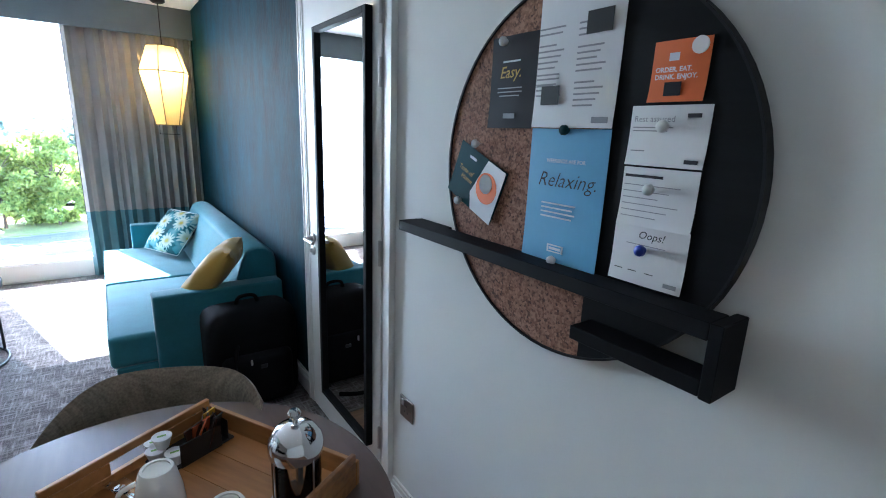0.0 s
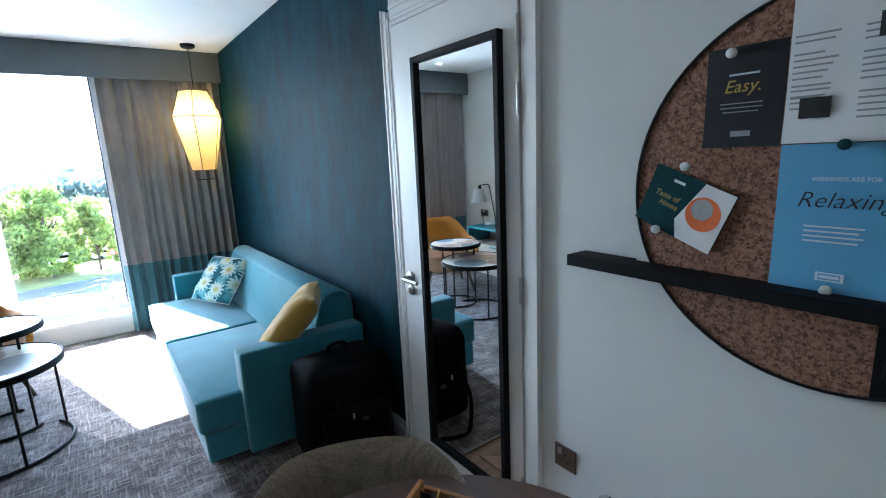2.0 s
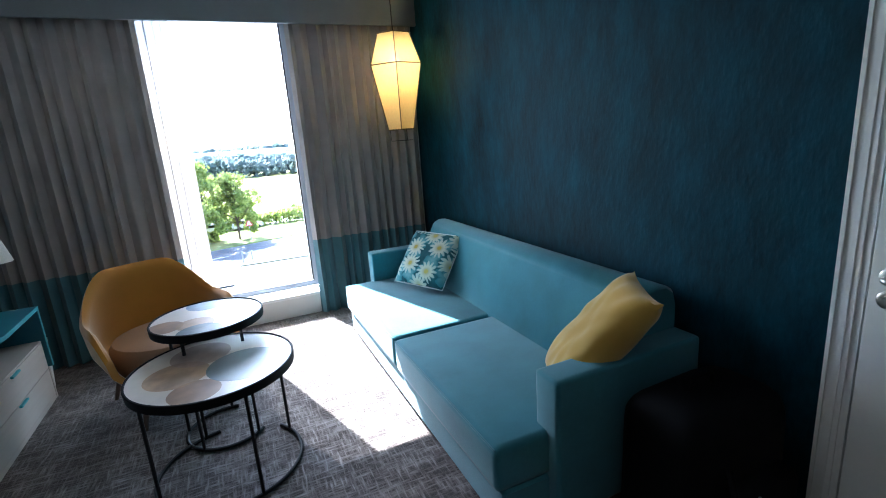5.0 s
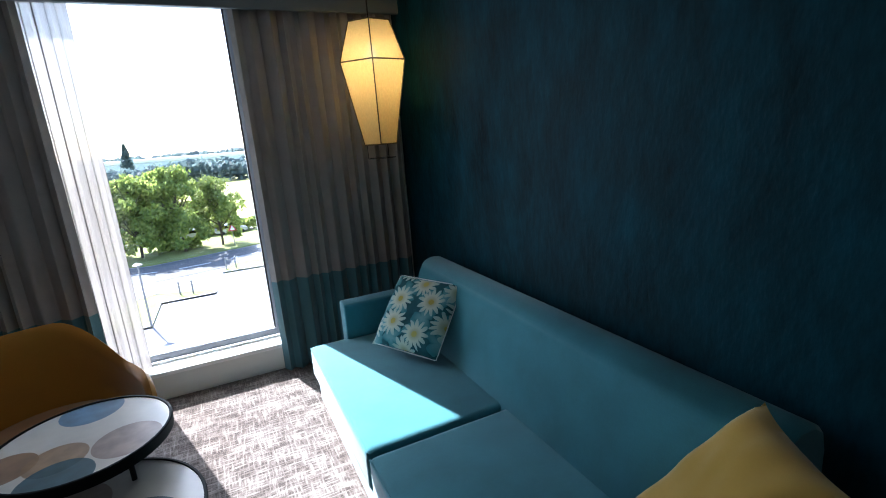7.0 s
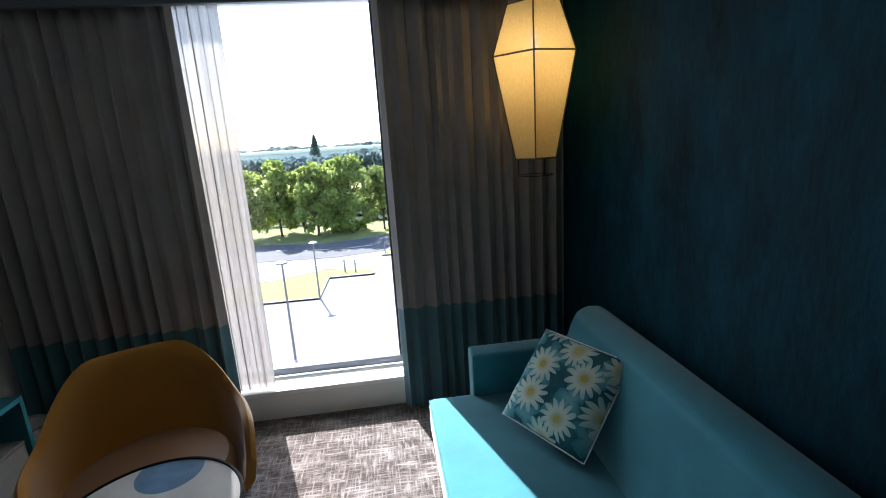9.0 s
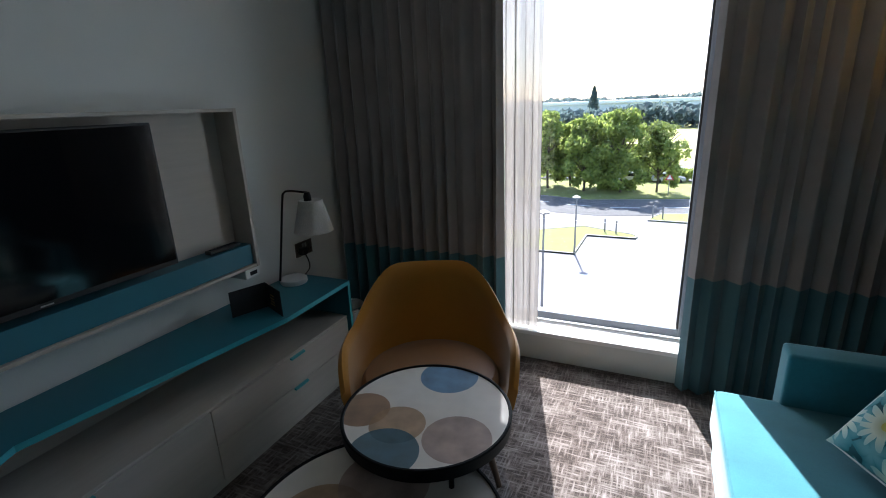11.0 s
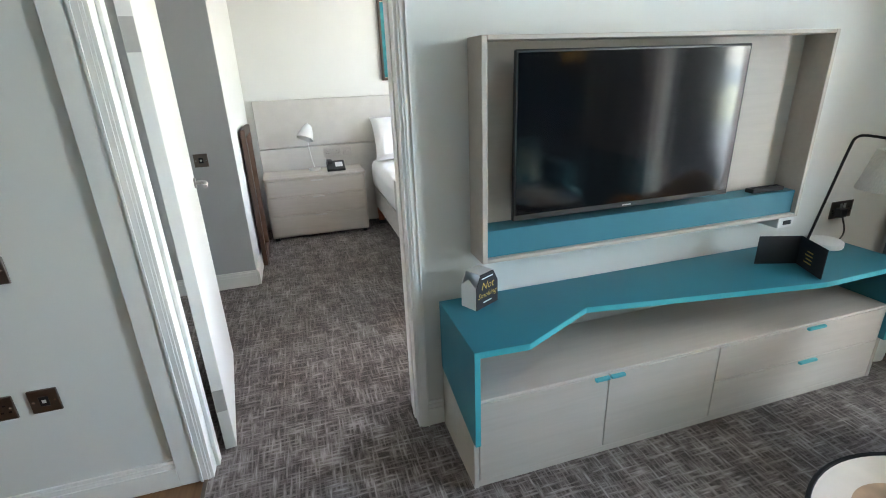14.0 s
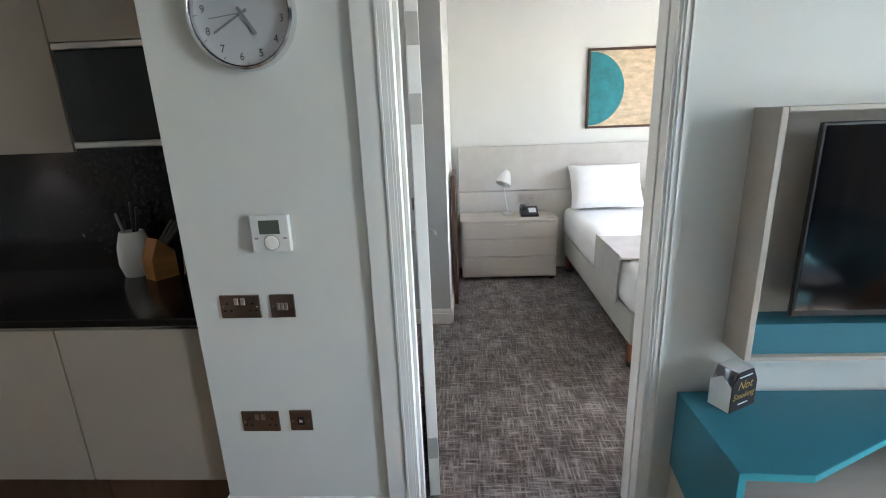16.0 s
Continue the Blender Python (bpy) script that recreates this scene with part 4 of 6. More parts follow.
def kerbs(name, pts, closed=True):
    t = thing(name, (pts[0][0], pts[0][1], GZ), "low grey kerb round the grass island", "kerb", kind="structure")
    for (xa, ya), (xb, yb) in zip(pts, pts[1:] + pts[:1]):
        d = Vector((xb - xa, yb - ya))
        n = Vector((-d.y, d.x)).normalized() * 0.12
        part("kerb_run", prism([(xa, ya), (xb, yb), (xb + n.x, yb + n.y), (xa + n.x, ya + n.y)], GZ - 0.1, GZ + 0.14, "z"), OM["kerb"], t)


kerbs("kerb", isl)
kerbs("kerb", [(-1.0, 52.0), (14, 51.5), (14, 58), (0.2, 55.3), (-0.7, 53.6)])
marks = thing("road_markings", (-5, 50, GZ), "white lines painted on the paving and road", "road marking", kind="structure")
for x0, y0, x1, y1 in ((-1.7, 35, -1.6, 44.9), (-7.2, 35, -1.7, 34.9), (-12, 50.6, -3, 50.4), (-10, 58.2, -7, 57.6), (-5, 57.4, -2, 57.9), (0, 58.4, 3, 59.4), (-14, 59.5, -12, 58.9)):
    d = Vector((x1 - x0, y1 - y0)).normalized()
    n = Vector((-d.y, d.x)) * 0.07
    part("line", prism([(x0 - n.x, y0 - n.y), (x1 - n.x, y1 - n.y), (x1 + n.x, y1 + n.y), (x0 + n.x, y0 + n.y)], GZ, GZ + (0.04 if y0 > 53 else 0.01), "z"), M["paper"], marks)


def tree_parts(t, height, spread, seed, leaves, size):
    rnd = random.Random(seed)
    b = bmesh.new()
    tube(smooth_path([(0, 0, 0), (0.1, 0, height * 0.22), (-0.1, 0.1, height * 0.5), (0, 0, height * 0.8)], 4), 0.16, 8, bm=b)
    tips = []
    for k in range(16):
        a = rnd.uniform(0, 6.28)
        z0 = height * rnd.uniform(0.2, 0.6)
        r = spread * rnd.uniform(0.45, 0.8)
        e = Vector((r * math.cos(a), r * math.sin(a), z0 + height * rnd.uniform(0.08, 0.32)))
        rod((0, 0, z0), e, 0.08, 0.02, 6, bm=b)
        tips.append(e)
    part("trunk", b, OM["bark"], t, local=True)
    clumps = []
    for k in range(46):
        a, q = rnd.uniform(0, 6.28), rnd.random() ** 0.5
        h = rnd.uniform(0.16, 1.0)
        prof = math.sin(math.pi * min(1, 0.12 + 0.85 * h)) ** 0.6
        clumps.append((Vector((spread * q * prof * math.cos(a), spread * q * prof * math.sin(a), height * h * 0.93)), rnd.uniform(0.5, 1.0) * spread * 0.34))
    vs, fs = [], []
    for k in range(leaves):
        c, r = clumps[rnd.randrange(len(clumps))]
        d = Vector((rnd.gauss(0, 1), rnd.gauss(0, 1), rnd.gauss(0, 0.8))).normalized() * r * rnd.uniform(0.55, 1.08)
        p = c + d
        u = Vector((rnd.gauss(0, 1), rnd.gauss(0, 1), rnd.gauss(0, 1))).normalized()
        w = u.orthogonal().normalized()
        s = size * rnd.uniform(0.6, 1.3)
        i = len(vs)
        vs += [p - u * s, p + w * s * 0.5, p + u * s, p - w * s * 0.5]
        fs.append((i, i + 1, i + 2, i + 3))
    me = bpy.data.meshes.new("crown")
    me.from_pydata([tuple(v) for v in vs], [], fs)
    me.materials.append(LEAF)
    ob = new("crown", me)
    ob.parent = t
    ROOT[ob.name] = ROOT[t.name]


kinds = []
for seed in (3, 8):
    t = thing("tree", (-9.2 if seed == 3 else -4.7, 66.5, GZ), "leafy round-crowned roadside tree", "tree", "row of trees")
    tree_parts(t, 9.9 if seed == 3 else 10.4, 3.3, seed, 5200, 0.3)
    kinds.append(t)
for k, (x, y, s, r) in enumerate(((-0.5, 67.5, 0.9, 70), (-14.2, 68, 1.0, 150), (-18.6, 69, 0.95, 20), (-24, 71, 1.05, 200), (-11.6, 70.5, 0.92, 260), (-7, 71, 0.95, 310))):
    copy_thing(kinds[k % 2], pose(x, y, GZ, 0, 0, r) @ Matrix.Scale(s, 4))


def leaf_bank(name, x0, x1, y0, y1, z1, n, size, material, label, seed, lumps=6.0):
    """A long mass of foliage with an uneven top."""
    rnd = random.Random(seed)
    vs, fs = [], []
    for k in range(n):
        x, y = rnd.uniform(x0, x1), rnd.uniform(y0, y1)
        top = z1 * (0.75 + 0.35 * noise.noise((x / lumps, y / lumps, seed)) + 0.18 * noise.noise((x / lumps * 4, 1, seed)))
        p = Vector((x, y, GZ + top * rnd.random() ** 0.6))
        u = Vector((rnd.gauss(0, 1), rnd.gauss(0, 1), rnd.gauss(0, 1))).normalized()
        w = u.orthogonal().normalized()
        s = size * rnd.uniform(0.6, 1.4)
        i = len(vs)
        vs += [p - u * s, p + w * s * 0.6, p + u * s, p - w * s * 0.6]
        fs.append((i, i + 1, i + 2, i + 3))
    me = bpy.data.meshes.new(name)
    me.from_pydata([tuple(v) for v in vs], [], fs)
    me.materials.append(material)
    return tagged(new(name, me), label, "hedge", kind="stuff")


leaf_bank("hedge", -60, 40, 76.5, 79, 2.6, 9000, 0.35, LEAF, "dark green hedge behind the trees", 5)
leaf_bank("bush", -7.6, -2.9, 67.8, 69.6, 1.6, 900, 0.22, LEAF, "low dark shrubs under the trees", 6, 2.0)
leaf_bank("far_woods", -260, 200, 205, 225, 9.5, 16000, 1.5, FAR_HAZED, "distant dark belt of woodland", 7, 18.0)
leaf_bank("far_hills", -420, 300, 520, 560, 13.5, 9000, 4.0, FAR_HAZED, "distant wooded skyline", 9, 60.0)
tall = thing("tree", (-38.5, 300, GZ), "tall dark conifer on the skyline", "tree")
part("trunk", rod((-38.5, 300, GZ), (-38.5, 300, GZ + 12), 0.5, 0.2), OM["bark"], tall)
rnd_ = random.Random(4)
b = bmesh.new()
for k in range(700):
    h = rnd_.random()
    a = rnd_.uniform(0, 6.28)
    r = 4.2 * (1 - h) ** 0.8 * rnd_.random() ** 0.5
    p = Vector((-38.5 + r * math.cos(a), 300 + r * math.sin(a), GZ + 3 + 15.5 * h))
    u = Vector((rnd_.gauss(0, 1), rnd_.gauss(0, 1), rnd_.gauss(0, 1))).normalized() * 0.9
    w = u.orthogonal().normalized() * 0.6
    b.faces.new([b.verts.new(p + q) for q in (-u, w, u, -w)])
part("crown", b, FAR_HAZED, tall)
shed = thing("warehouse", (-30, 330, GZ), "long low white warehouse on the skyline", "building")
part("wall", box(-230, 150, 320, 360, GZ, GZ + 8.4), OM["shed"], shed)
part("roof", box(-231, 151, 319, 361, GZ + 8.4, GZ + 10.4, 0.3), plain("bright_roof_sheet", (0.8, 0.8, 0.8), 0.5), shed)


def street_lamp(x, y, h):
    t = thing("street_lamp", (x, y, GZ), "grey steel lamp post beside the paving", "street lamp", "lamp posts")
    part("pole", rod((x, y, GZ), (x, y, GZ + h), 0.08, 0.05, 10), OM["pole"], t, smooth=True)
    part("head", lathe([(0, 0), (0.3, 0.02), (0.32, 0.1), (0.1, 0.2), (0, 0.2)], (x, y, GZ + h), 16), OM["pole"], t, smooth=True)


street_lamp(-5.95, 28.7, 5.6)
street_lamp(-5.9, 39.6, 4.4)
rs = thing("road_sign", (0.8, 65.4, GZ), "triangular red and white road warning sign", "road sign")
part("post", rod((0.8, 65.4, GZ), (0.8, 65.4, GZ + 2.4), 0.05, seg=8), OM["pole"], rs)
part("sign_plate", prism([(0.3, GZ + 2.0), (1.3, GZ + 2.0), (0.8, GZ + 2.9)], 65.3, 65.34, "y"), OM["red"], rs)
part("sign_face", prism([(0.5, GZ + 2.1), (1.1, GZ + 2.1), (0.8, GZ + 2.65)], 65.28, 65.3, "y"), M["paper"], rs)
for x, y in ((-4.4, 46.6), (-3.4, 46.2), (-0.6, 53.2), (0.3, 53)):
    p = thing("bollard", (x, y, GZ), "short grey post on the grass island", "bollard", "bollards")
    part("post", lathe([(0.07, 0), (0.07, 1.2), (0.05, 1.28), (0, 1.3)], (x, y, GZ), 10), OM["pole"], p, smooth=True)
car = thing("car", (-8.6, 75.6, GZ), "small silver parked car beyond the trees", "car", "parked cars")
part("body", prism([(-10.6, GZ + 0.3), (-6.5, GZ + 0.3), (-6.4, GZ + 0.75), (-7.2, GZ + 0.9), (-8.0, GZ + 1.4), (-9.6, GZ + 1.42), (-10.3, GZ + 0.95), (-10.65, GZ + 0.85)], 74.8, 76.4, "y", 0.08), OM["car_paint"], car)
part("side_window", prism([(-9.9, GZ + 0.95), (-7.5, GZ + 0.95), (-8.1, GZ + 1.32), (-9.5, GZ + 1.33)], 74.77, 74.8, "y"), M["screen"], car)
for x in (-9.8, -7.2):
    for y in (74.78, 76.2):
        w = part("wheel", lathe([(0, 0), (0.2, 0), (0.3, 0.02), (0.3, 0.2), (0, 0.2)], (x, y, GZ + 0.3), 16, (0, 1, 0)), OM["tyre"], car)
copy_thing(car, pose(-4.0, 75.8, GZ, 0, 0, 3))
copy_thing(car, pose(0.8, 76.0, GZ, 0, 0, 5))

# ---- media unit, television panel and things on it ----
unit = thing("media_unit", (-2.12, 4.3, 0), "long pale oak media unit with a teal top", "media unit")
top = [(-2.3, 3.25), (-1.905, 3.25), (-1.895, 3.445), (-2.05, 3.76), (-1.892, 4.78), (-1.905, 5.3), (-2.3, 5.3)]
part("top", prism([(x, y) for x, y in top][::-1], 0.578, 0.602, "z"), M["teal_board"], unit, "angular teal laminate top")
edge = top[1:6]
b = bmesh.new()
for (xa, ya), (xb, yb) in zip(edge, edge[1:]):
    prism([(xa, ya), (xb, yb), (xb + 0.003, yb), (xa + 0.003, ya)], 0.579, 0.601, "z", bm=b)
part("edging", b, M["teal_edge"], unit, "bright teal front edge")
part("end_panel", prism([(-2.3, 0.3), (-1.925, 0.215), (-1.905, 0.215), (-1.905, 0.578), (-2.3, 0.578)], 3.25, 3.27, "y"), M["teal_board"], unit, "teal end panel")
part("end_panel", prism([(-2.3, 0.3), (-1.925, 0.215), (-1.905, 0.215), (-1.905, 0.578), (-2.3, 0.578)], 5.28, 5.3, "y"), M["teal_board"], unit, "teal end panel")
part("end_edging", box(-1.905, -1.902, 3.25, 3.27, 0.215, 0.601), M["teal_edge"], unit)
part("end_edging", box(-1.905, -1.902, 5.28, 5.3, 0.215, 0.601), M["teal_edge"], unit)
part("carcass", box(-2.3, -1.945, 3.2715, 5.2785, 0.03, 0.375, 0.002), M["oak"], unit)
part("lower_end", prism([(-2.3, 0.0), (-1.925, 0.0), (-1.925, 0.213), (-2.3, 0.298)], 3.252, 3.2705, "y"), M["oak"], unit)
part("lower_end", prism([(-2.3, 0.0), (-1.925, 0.0), (-1.925, 0.213), (-2.3, 0.298)], 5.2795, 5.298, "y"), M["oak"], unit)
part("plinth", box(-2.3, -1.928, 3.2715, 5.2785, 0.0, 0.028), M["oak"], unit)
part("back_panel", box(-2.3, -2.285, 3.2715, 5.2785, 0.375, 0.578), M["oak"], unit)
part("shelf", box(-2.284, -1.928, 3.2715, 5.2785, 0.3755, 0.388, 0.001), M["oak"], unit)
for y0, y1, z0, z1 in ((3.274, 3.797, 0.03, 0.373), (3.801, 4.32, 0.03, 0.373), (4.324, 5.276, 0.205, 0.373), (4.324, 5.276, 0.03, 0.202)):
    d = part("drawer_front" if y0 > 4.3 else "cabinet_door", box(-1.944, -1.926, y0, y1, z0, z1, 0.0015), M["oak"], unit)
    if y0 > 4.3:
        part("pull", box(-1.93, -1.912, 4.79, 4.89, z1 - 0.016, z1 - 0.004, 0.002), M["teal_edge"], d, "teal edge pull")
    else:
        ya, yb = (3.735, 3.796) if y0 < 3.5 else (3.802, 3.863)
        part("pull", box(-1.93, -1.912, ya, yb, z1 - 0.016, z1 - 0.003, 0.002), M["teal_edge"], d, "teal edge pull")

panel = thing("wall_panel", (-2.3, 4.16, 0.79), "shallow pale oak framed wall panel with a teal ledge", "wall panel")
part("backboard", box(-2.324, -2.312, 3.42, 4.92, 0.795, 1.55), M["oak"], panel)
for y0, y1 in ((3.395, 3.415), (4.925, 4.945)):
    part("side", box(-2.324, -2.19, y0, y1, 0.78, 1.565, 0.0015), M["oak"], panel)
part("top_rail", box(-2.324, -2.19, 3.4155, 4.9245, 1.55, 1.565, 0.0015), M["oak"], panel)
part("bottom_rail", box(-2.324, -2.19, 3.4155, 4.9245, 0.78, 0.795, 0.0015), M["oak"], panel)
part("ledge", box(-2.3115, -2.21, 3.4155, 4.9245, 0.7955, 0.9, 0.0015), M["teal_board"], panel, "bright teal laminate ledge")
tv = thing("television", (-2.23, 4.01, 0.93), "large flat black television in the oak panel", "television")
part("casing", box(-2.31, -2.21, 3.62, 4.4, 1.0, 1.45, 0.02, 2), M["black_plastic"], tv)
part("bezel", box(-2.216, -2.198, 3.518, 4.512, 0.93, 1.52, 0.004), M["black_plastic"], tv)
part("screen", box(-2.2, -2.1965, 3.528, 4.502, 0.952, 1.51), M["screen"], tv, "glossy dark screen")
part("maker_mark", box(-2.1978, -2.197, 3.99, 4.03, 0.938, 0.943), M["steel"], tv)
rem = thing("remote_control", (-2.25, 4.79, 0.9), "black remote control lying on the teal ledge", "remote control")
part("case", box(-2.275, -2.23, 4.7, 4.88, 0.9, 0.92, 0.006, 2), M["black_plastic"], rem, smooth=True)
for k in range(8):
    part("button", box(-2.26, -2.245, 4.715 + 0.02 * k, 4.725 + 0.02 * k, 0.92, 0.9225), M["grey_paper"], rem)

sign = thing("table_sign", pose(-2.2, 3.415, 0.602, 0, 0, 118) @ Matrix.Scale(1.22, 4), "small folded card sign with gold lettering", "sign")
part("card_front", prism([(-0.052, 0.0), (0.052, 0.0), (0.052, 0.075), (0.03, 0.115), (-0.03, 0.115), (-0.052, 0.075)], -0.001, 0.001, "y"), M["grey_paper"], sign, local=True)
b = prism([(-0.052, 0.0), (0.052, 0.0), (0.052, 0.075), (0.03, 0.115), (-0.03, 0.115), (-0.052, 0.075)], 0.06, 0.062, "y")
part("card_back", b, M["paper"], sign, local=True)
for s in (-1, 1):
    part("card_side", prism([(0.001, 0.0), (0.06, 0.0), (0.06, 0.075), (0.03, 0.1), (0.001, 0.075)], s * 0.052 - 0.0008, s * 0.052 + 0.0008, "x"), M["paper"], sign, "white card side", local=True)
part("card_top", box(-0.03, 0.03, 0.001, 0.06, 0.113, 0.115), M["paper"], sign, local=True)
SM = ROOT[sign.name]
words("Not", 0.036, SM @ pose(-0.03, -0.0018, 0.062, 90, 0, 0), M["gold_ink"], sign, shear=0.3)
words("Smoking", 0.026, SM @ pose(-0.046, -0.0018, 0.035, 90, 0, 0), M["gold_ink"], sign, shear=0.3)
part("text_bar", box(-0.02, 0.02, -0.0018, -0.001, 0.016, 0.02), M["pale_ink"], sign, local=True)
part("text_bar", box(-0.026, 0.026, -0.0018, -0.001, 0.098, 0.102), M["pale_ink"], sign, local=True)

card = thing("menu_card", pose(-2.12, 4.85, 0.602, 0, 0, 0), "black folded menu card standing on the unit", "card")
CM = pose(-2.08, 4.85, 0.602, 0, 0, 38)
for m, n in ((pose(0, 0, 0, 0, 0, 32), "leaf"), (pose(0, 0, 0, 0, 0, 118), "leaf")):
    b = box(-0.18, 0, -0.0012, 0.0012, 0, 0.13)
    b.transform(CM @ m)
    part(n, b, M["grey_paper"], card)
for k in range(4):
    b = box(-0.1, -0.05 - 0.01 * (k % 2), -0.0022, -0.0013, 0.03 + 0.016 * k, 0.035 + 0.016 * k)
    b.transform(CM @ pose(0, 0, 0, 0, 0, 118) @ Matrix.Diagonal((1, -1, 1, 1)))
    part("text_bar", b, M["gold_ink"], card)


def plate(name, face, way, y, z, w, h, kind, material, label):
    """A metal wiring plate on a wall at x = face, looking along way."""
    t = thing(name, (face, y, z - h / 2), label, name.replace("_", " "))
    def bx(d0, d1, y0, y1, z0, z1, bev=0.0):
        xa, xb = face + way * d0, face + way * d1
        return box(min(xa, xb), max(xa, xb), y0, y1, z0, z1, bev)
    part("plate", bx(0, 0.007, y - w / 2, y + w / 2, z - h / 2, z + h / 2, 0.002), material, t)
    if kind == "double":
        for s in (-1, 1):
            part("rocker", bx(0.007, 0.011, y + s * 0.012 - 0.008, y + s * 0.012 + 0.008, z + 0.008, z + 0.033, 0.0015), M["steel"], t)
            for dy, dz in ((0.0, 0.012), (-0.011, -0.014), (0.011, -0.014)):
                part("socket_hole", bx(0.0068, 0.0078, y + s * 0.046 + dy - 0.0045, y + s * 0.046 + dy + 0.0045, z + dz - 0.003, z + dz + 0.003), M["black_plastic"], t)
    elif kind == "single":
        part("rocker", bx(0.007, 0.011, y + 0.014, y + 0.03, z + 0.008, z + 0.033, 0.0015), M["steel"], t)
        for dy, dz in ((0.0, 0.012), (-0.011, -0.014), (0.011, -0.014)):
            part("socket_hole", bx(0.0068, 0.0078, y + dy - 0.0045, y + dy + 0.0045, z + dz - 0.003, z + dz + 0.003), M["black_plastic"], t)
    elif kind == "switches":
        for k in (-1, 0, 1):
            part("rocker", bx(0.007, 0.011, y + k * 0.014 - 0.006, y + k * 0.014 + 0.006, z - 0.014, z + 0.014, 0.0015), M["steel"], t)
    else:
        part("insert", bx(0.007, 0.009, y - 0.014, y + 0.014, z - 0.018, z + 0.018, 0.001), M["black_plastic"], t)
        part("port", bx(0.009, 0.0095, y - 0.006, y + 0.006, z - 0.006, z + 0.006), M["white_plastic"], t)
    for s in (-1, 1):
        b = lathe([(0.0035, 0.0065), (0.0035, 0.0078), (0, 0.008)], (face, y + s * (w / 2 - 0.012), z), 10, (way, 0, 0))
        part("screw", b, M["chrome"], t)
    return t


plate("socket", XW, 1, 1.705, 0.947, 0.146, 0.088, "double", M["bronze"], "brushed bronze double socket on the pale wall")
plate("light_switch", XW, 1, 1.858, 0.947, 0.088, 0.088, "switches", M["bronze"], "brushed bronze triple light switch on the pale wall")
plate("socket", XW, 1, 1.711, 0.473, 0.146, 0.088, "double", M["bronze"], "brushed bronze double socket low on the wall")
plate("data_socket", XW, 1, 1.868, 0.476, 0.086, 0.088, "port", M["bronze"], "brushed bronze data outlet low on the wall")
plate("socket", XE, -1, 1.48, 0.482, 0.092, 0.088, "single", M["bronze"], "brushed bronze socket beside the cupboard door")
ws = plate("socket", XW, 1, 5.43, 0.72, 0.15, 0.09, "double", M["bronze"], "brushed bronze socket behind the desk lamp")
plug = thing("plug", (XW + 0.01, 5.4, 0.68), "black plug with a hanging cable", "plug")
part("body", box(XW + 0.008, XW + 0.045, 5.375, 5.42, 0.69, 0.735, 0.006, 2), M["black_plastic"], plug, smooth=True)
part("cable", tube(smooth_path([(XW + 0.04, 5.4, 0.69), (XW + 0.06, 5.4, 0.64), (XW + 0.08, 5.37, 0.612), (XW + 0.12, 5.28, 0.607)], 6), 0.004, 6), M["black_plastic"], plug, smooth=True)
plate("light_switch", -4.217, 1, 2.16, 0.955, 0.088, 0.088, "port", M["bronze"], "dark wiring plate on the grey wall end")

th = thing("thermostat", (XW, 1.857, 1.15), "white wall thermostat with a grey display", "thermostat")
part("case", box(XW, XW + 0.025, 1.792, 1.922, 1.152, 1.278, 0.004, 2), M["white_plastic"], th)
part("display", box(XW + 0.025, XW + 0.0262, 1.822, 1.892, 1.215, 1.262), M["lcd"], th, "grey-green display")
part("dial", lathe([(0.024, 0), (0.024, 0.004), (0.02, 0.006), (0, 0.006)], (XW + 0.0255, 1.86, 1.185), 28, (1, 0, 0)), M["white_plastic"], th, smooth=True)
part("dial_ring", lathe([(0.0245, 0), (0.0245, 0.0015), (0.027, 0.0015), (0.027, 0)], (XW + 0.0252, 1.86, 1.185), 28, (1, 0, 0)), M["grey_ink"], th)
for y in (1.81, 1.908):
    part("button", box(XW + 0.025, XW + 0.027, y - 0.006, y + 0.006, 1.198, 1.204), M["grey_ink"], th)

ck = thing("wall_clock", (XW, 1.86, 1.72), "round white wall clock with a chrome rim", "clock")
CX, CY, CZ = XW, 1.86, 1.892
part("rim", lathe([(0.148, 0), (0.163, 0.0), (0.165, 0.02), (0.16, 0.034), (0.152, 0.036), (0.147, 0.03), (0.147, 0.012)], (CX, CY, CZ), 64, (1, 0, 0)), M["chrome"], ck, smooth=True)
part("dial", lathe([(0, 0.002), (0.148, 0.002), (0.148, 0.012), (0, 0.012)], (CX, CY, CZ), 48, (1, 0, 0)), M["paper"], ck, "white dial")
CT = -8
for k in range(1, 13):
    a = radians(90 - 30 * k + CT)
    words(str(k), 0.032, Matrix.Translation((CX + 0.0126, CY + 0.12 * math.cos(a), CZ + 0.12 * math.sin(a))) @ pose(0, 0, 0, 90, 0, 90) @ pose(0, -0.011, 0), M["ink"], ck, "numeral", align="CENTER")
for k in range(60):
    a = radians(6 * k)
    if k % 5:
        continue
    b = box(-0.0015, 0.0015, 0.137, 0.145, 0, 0.0008)
    b.transform(Matrix.Translation((CX + 0.0122, CY, CZ)) @ pose(0, 0, 0, 90, 0, 90) @ pose(0, 0, 0, 0, 0, 6 * k))
    part("minute_mark", b, M["grey_ink"], ck)
for nm, ln, w, ang, h in (("minute_hand", 0.105, 0.003, -232, 0.018), ("hour_hand", 0.07, 0.005, -140, 0.016), ("second_hand", 0.1, 0.0012, -255, 0.02)):
    b = box(-w, w, -0.02, ln, 0, 0.001)
    b.transform(Matrix.Translation((CX + h, CY, CZ)) @ pose(0, 0, 0, 90, 0, 90) @ pose(0, 0, 0, 0, 0, ang + CT))
    part(nm, b, M["grey_ink"], ck)
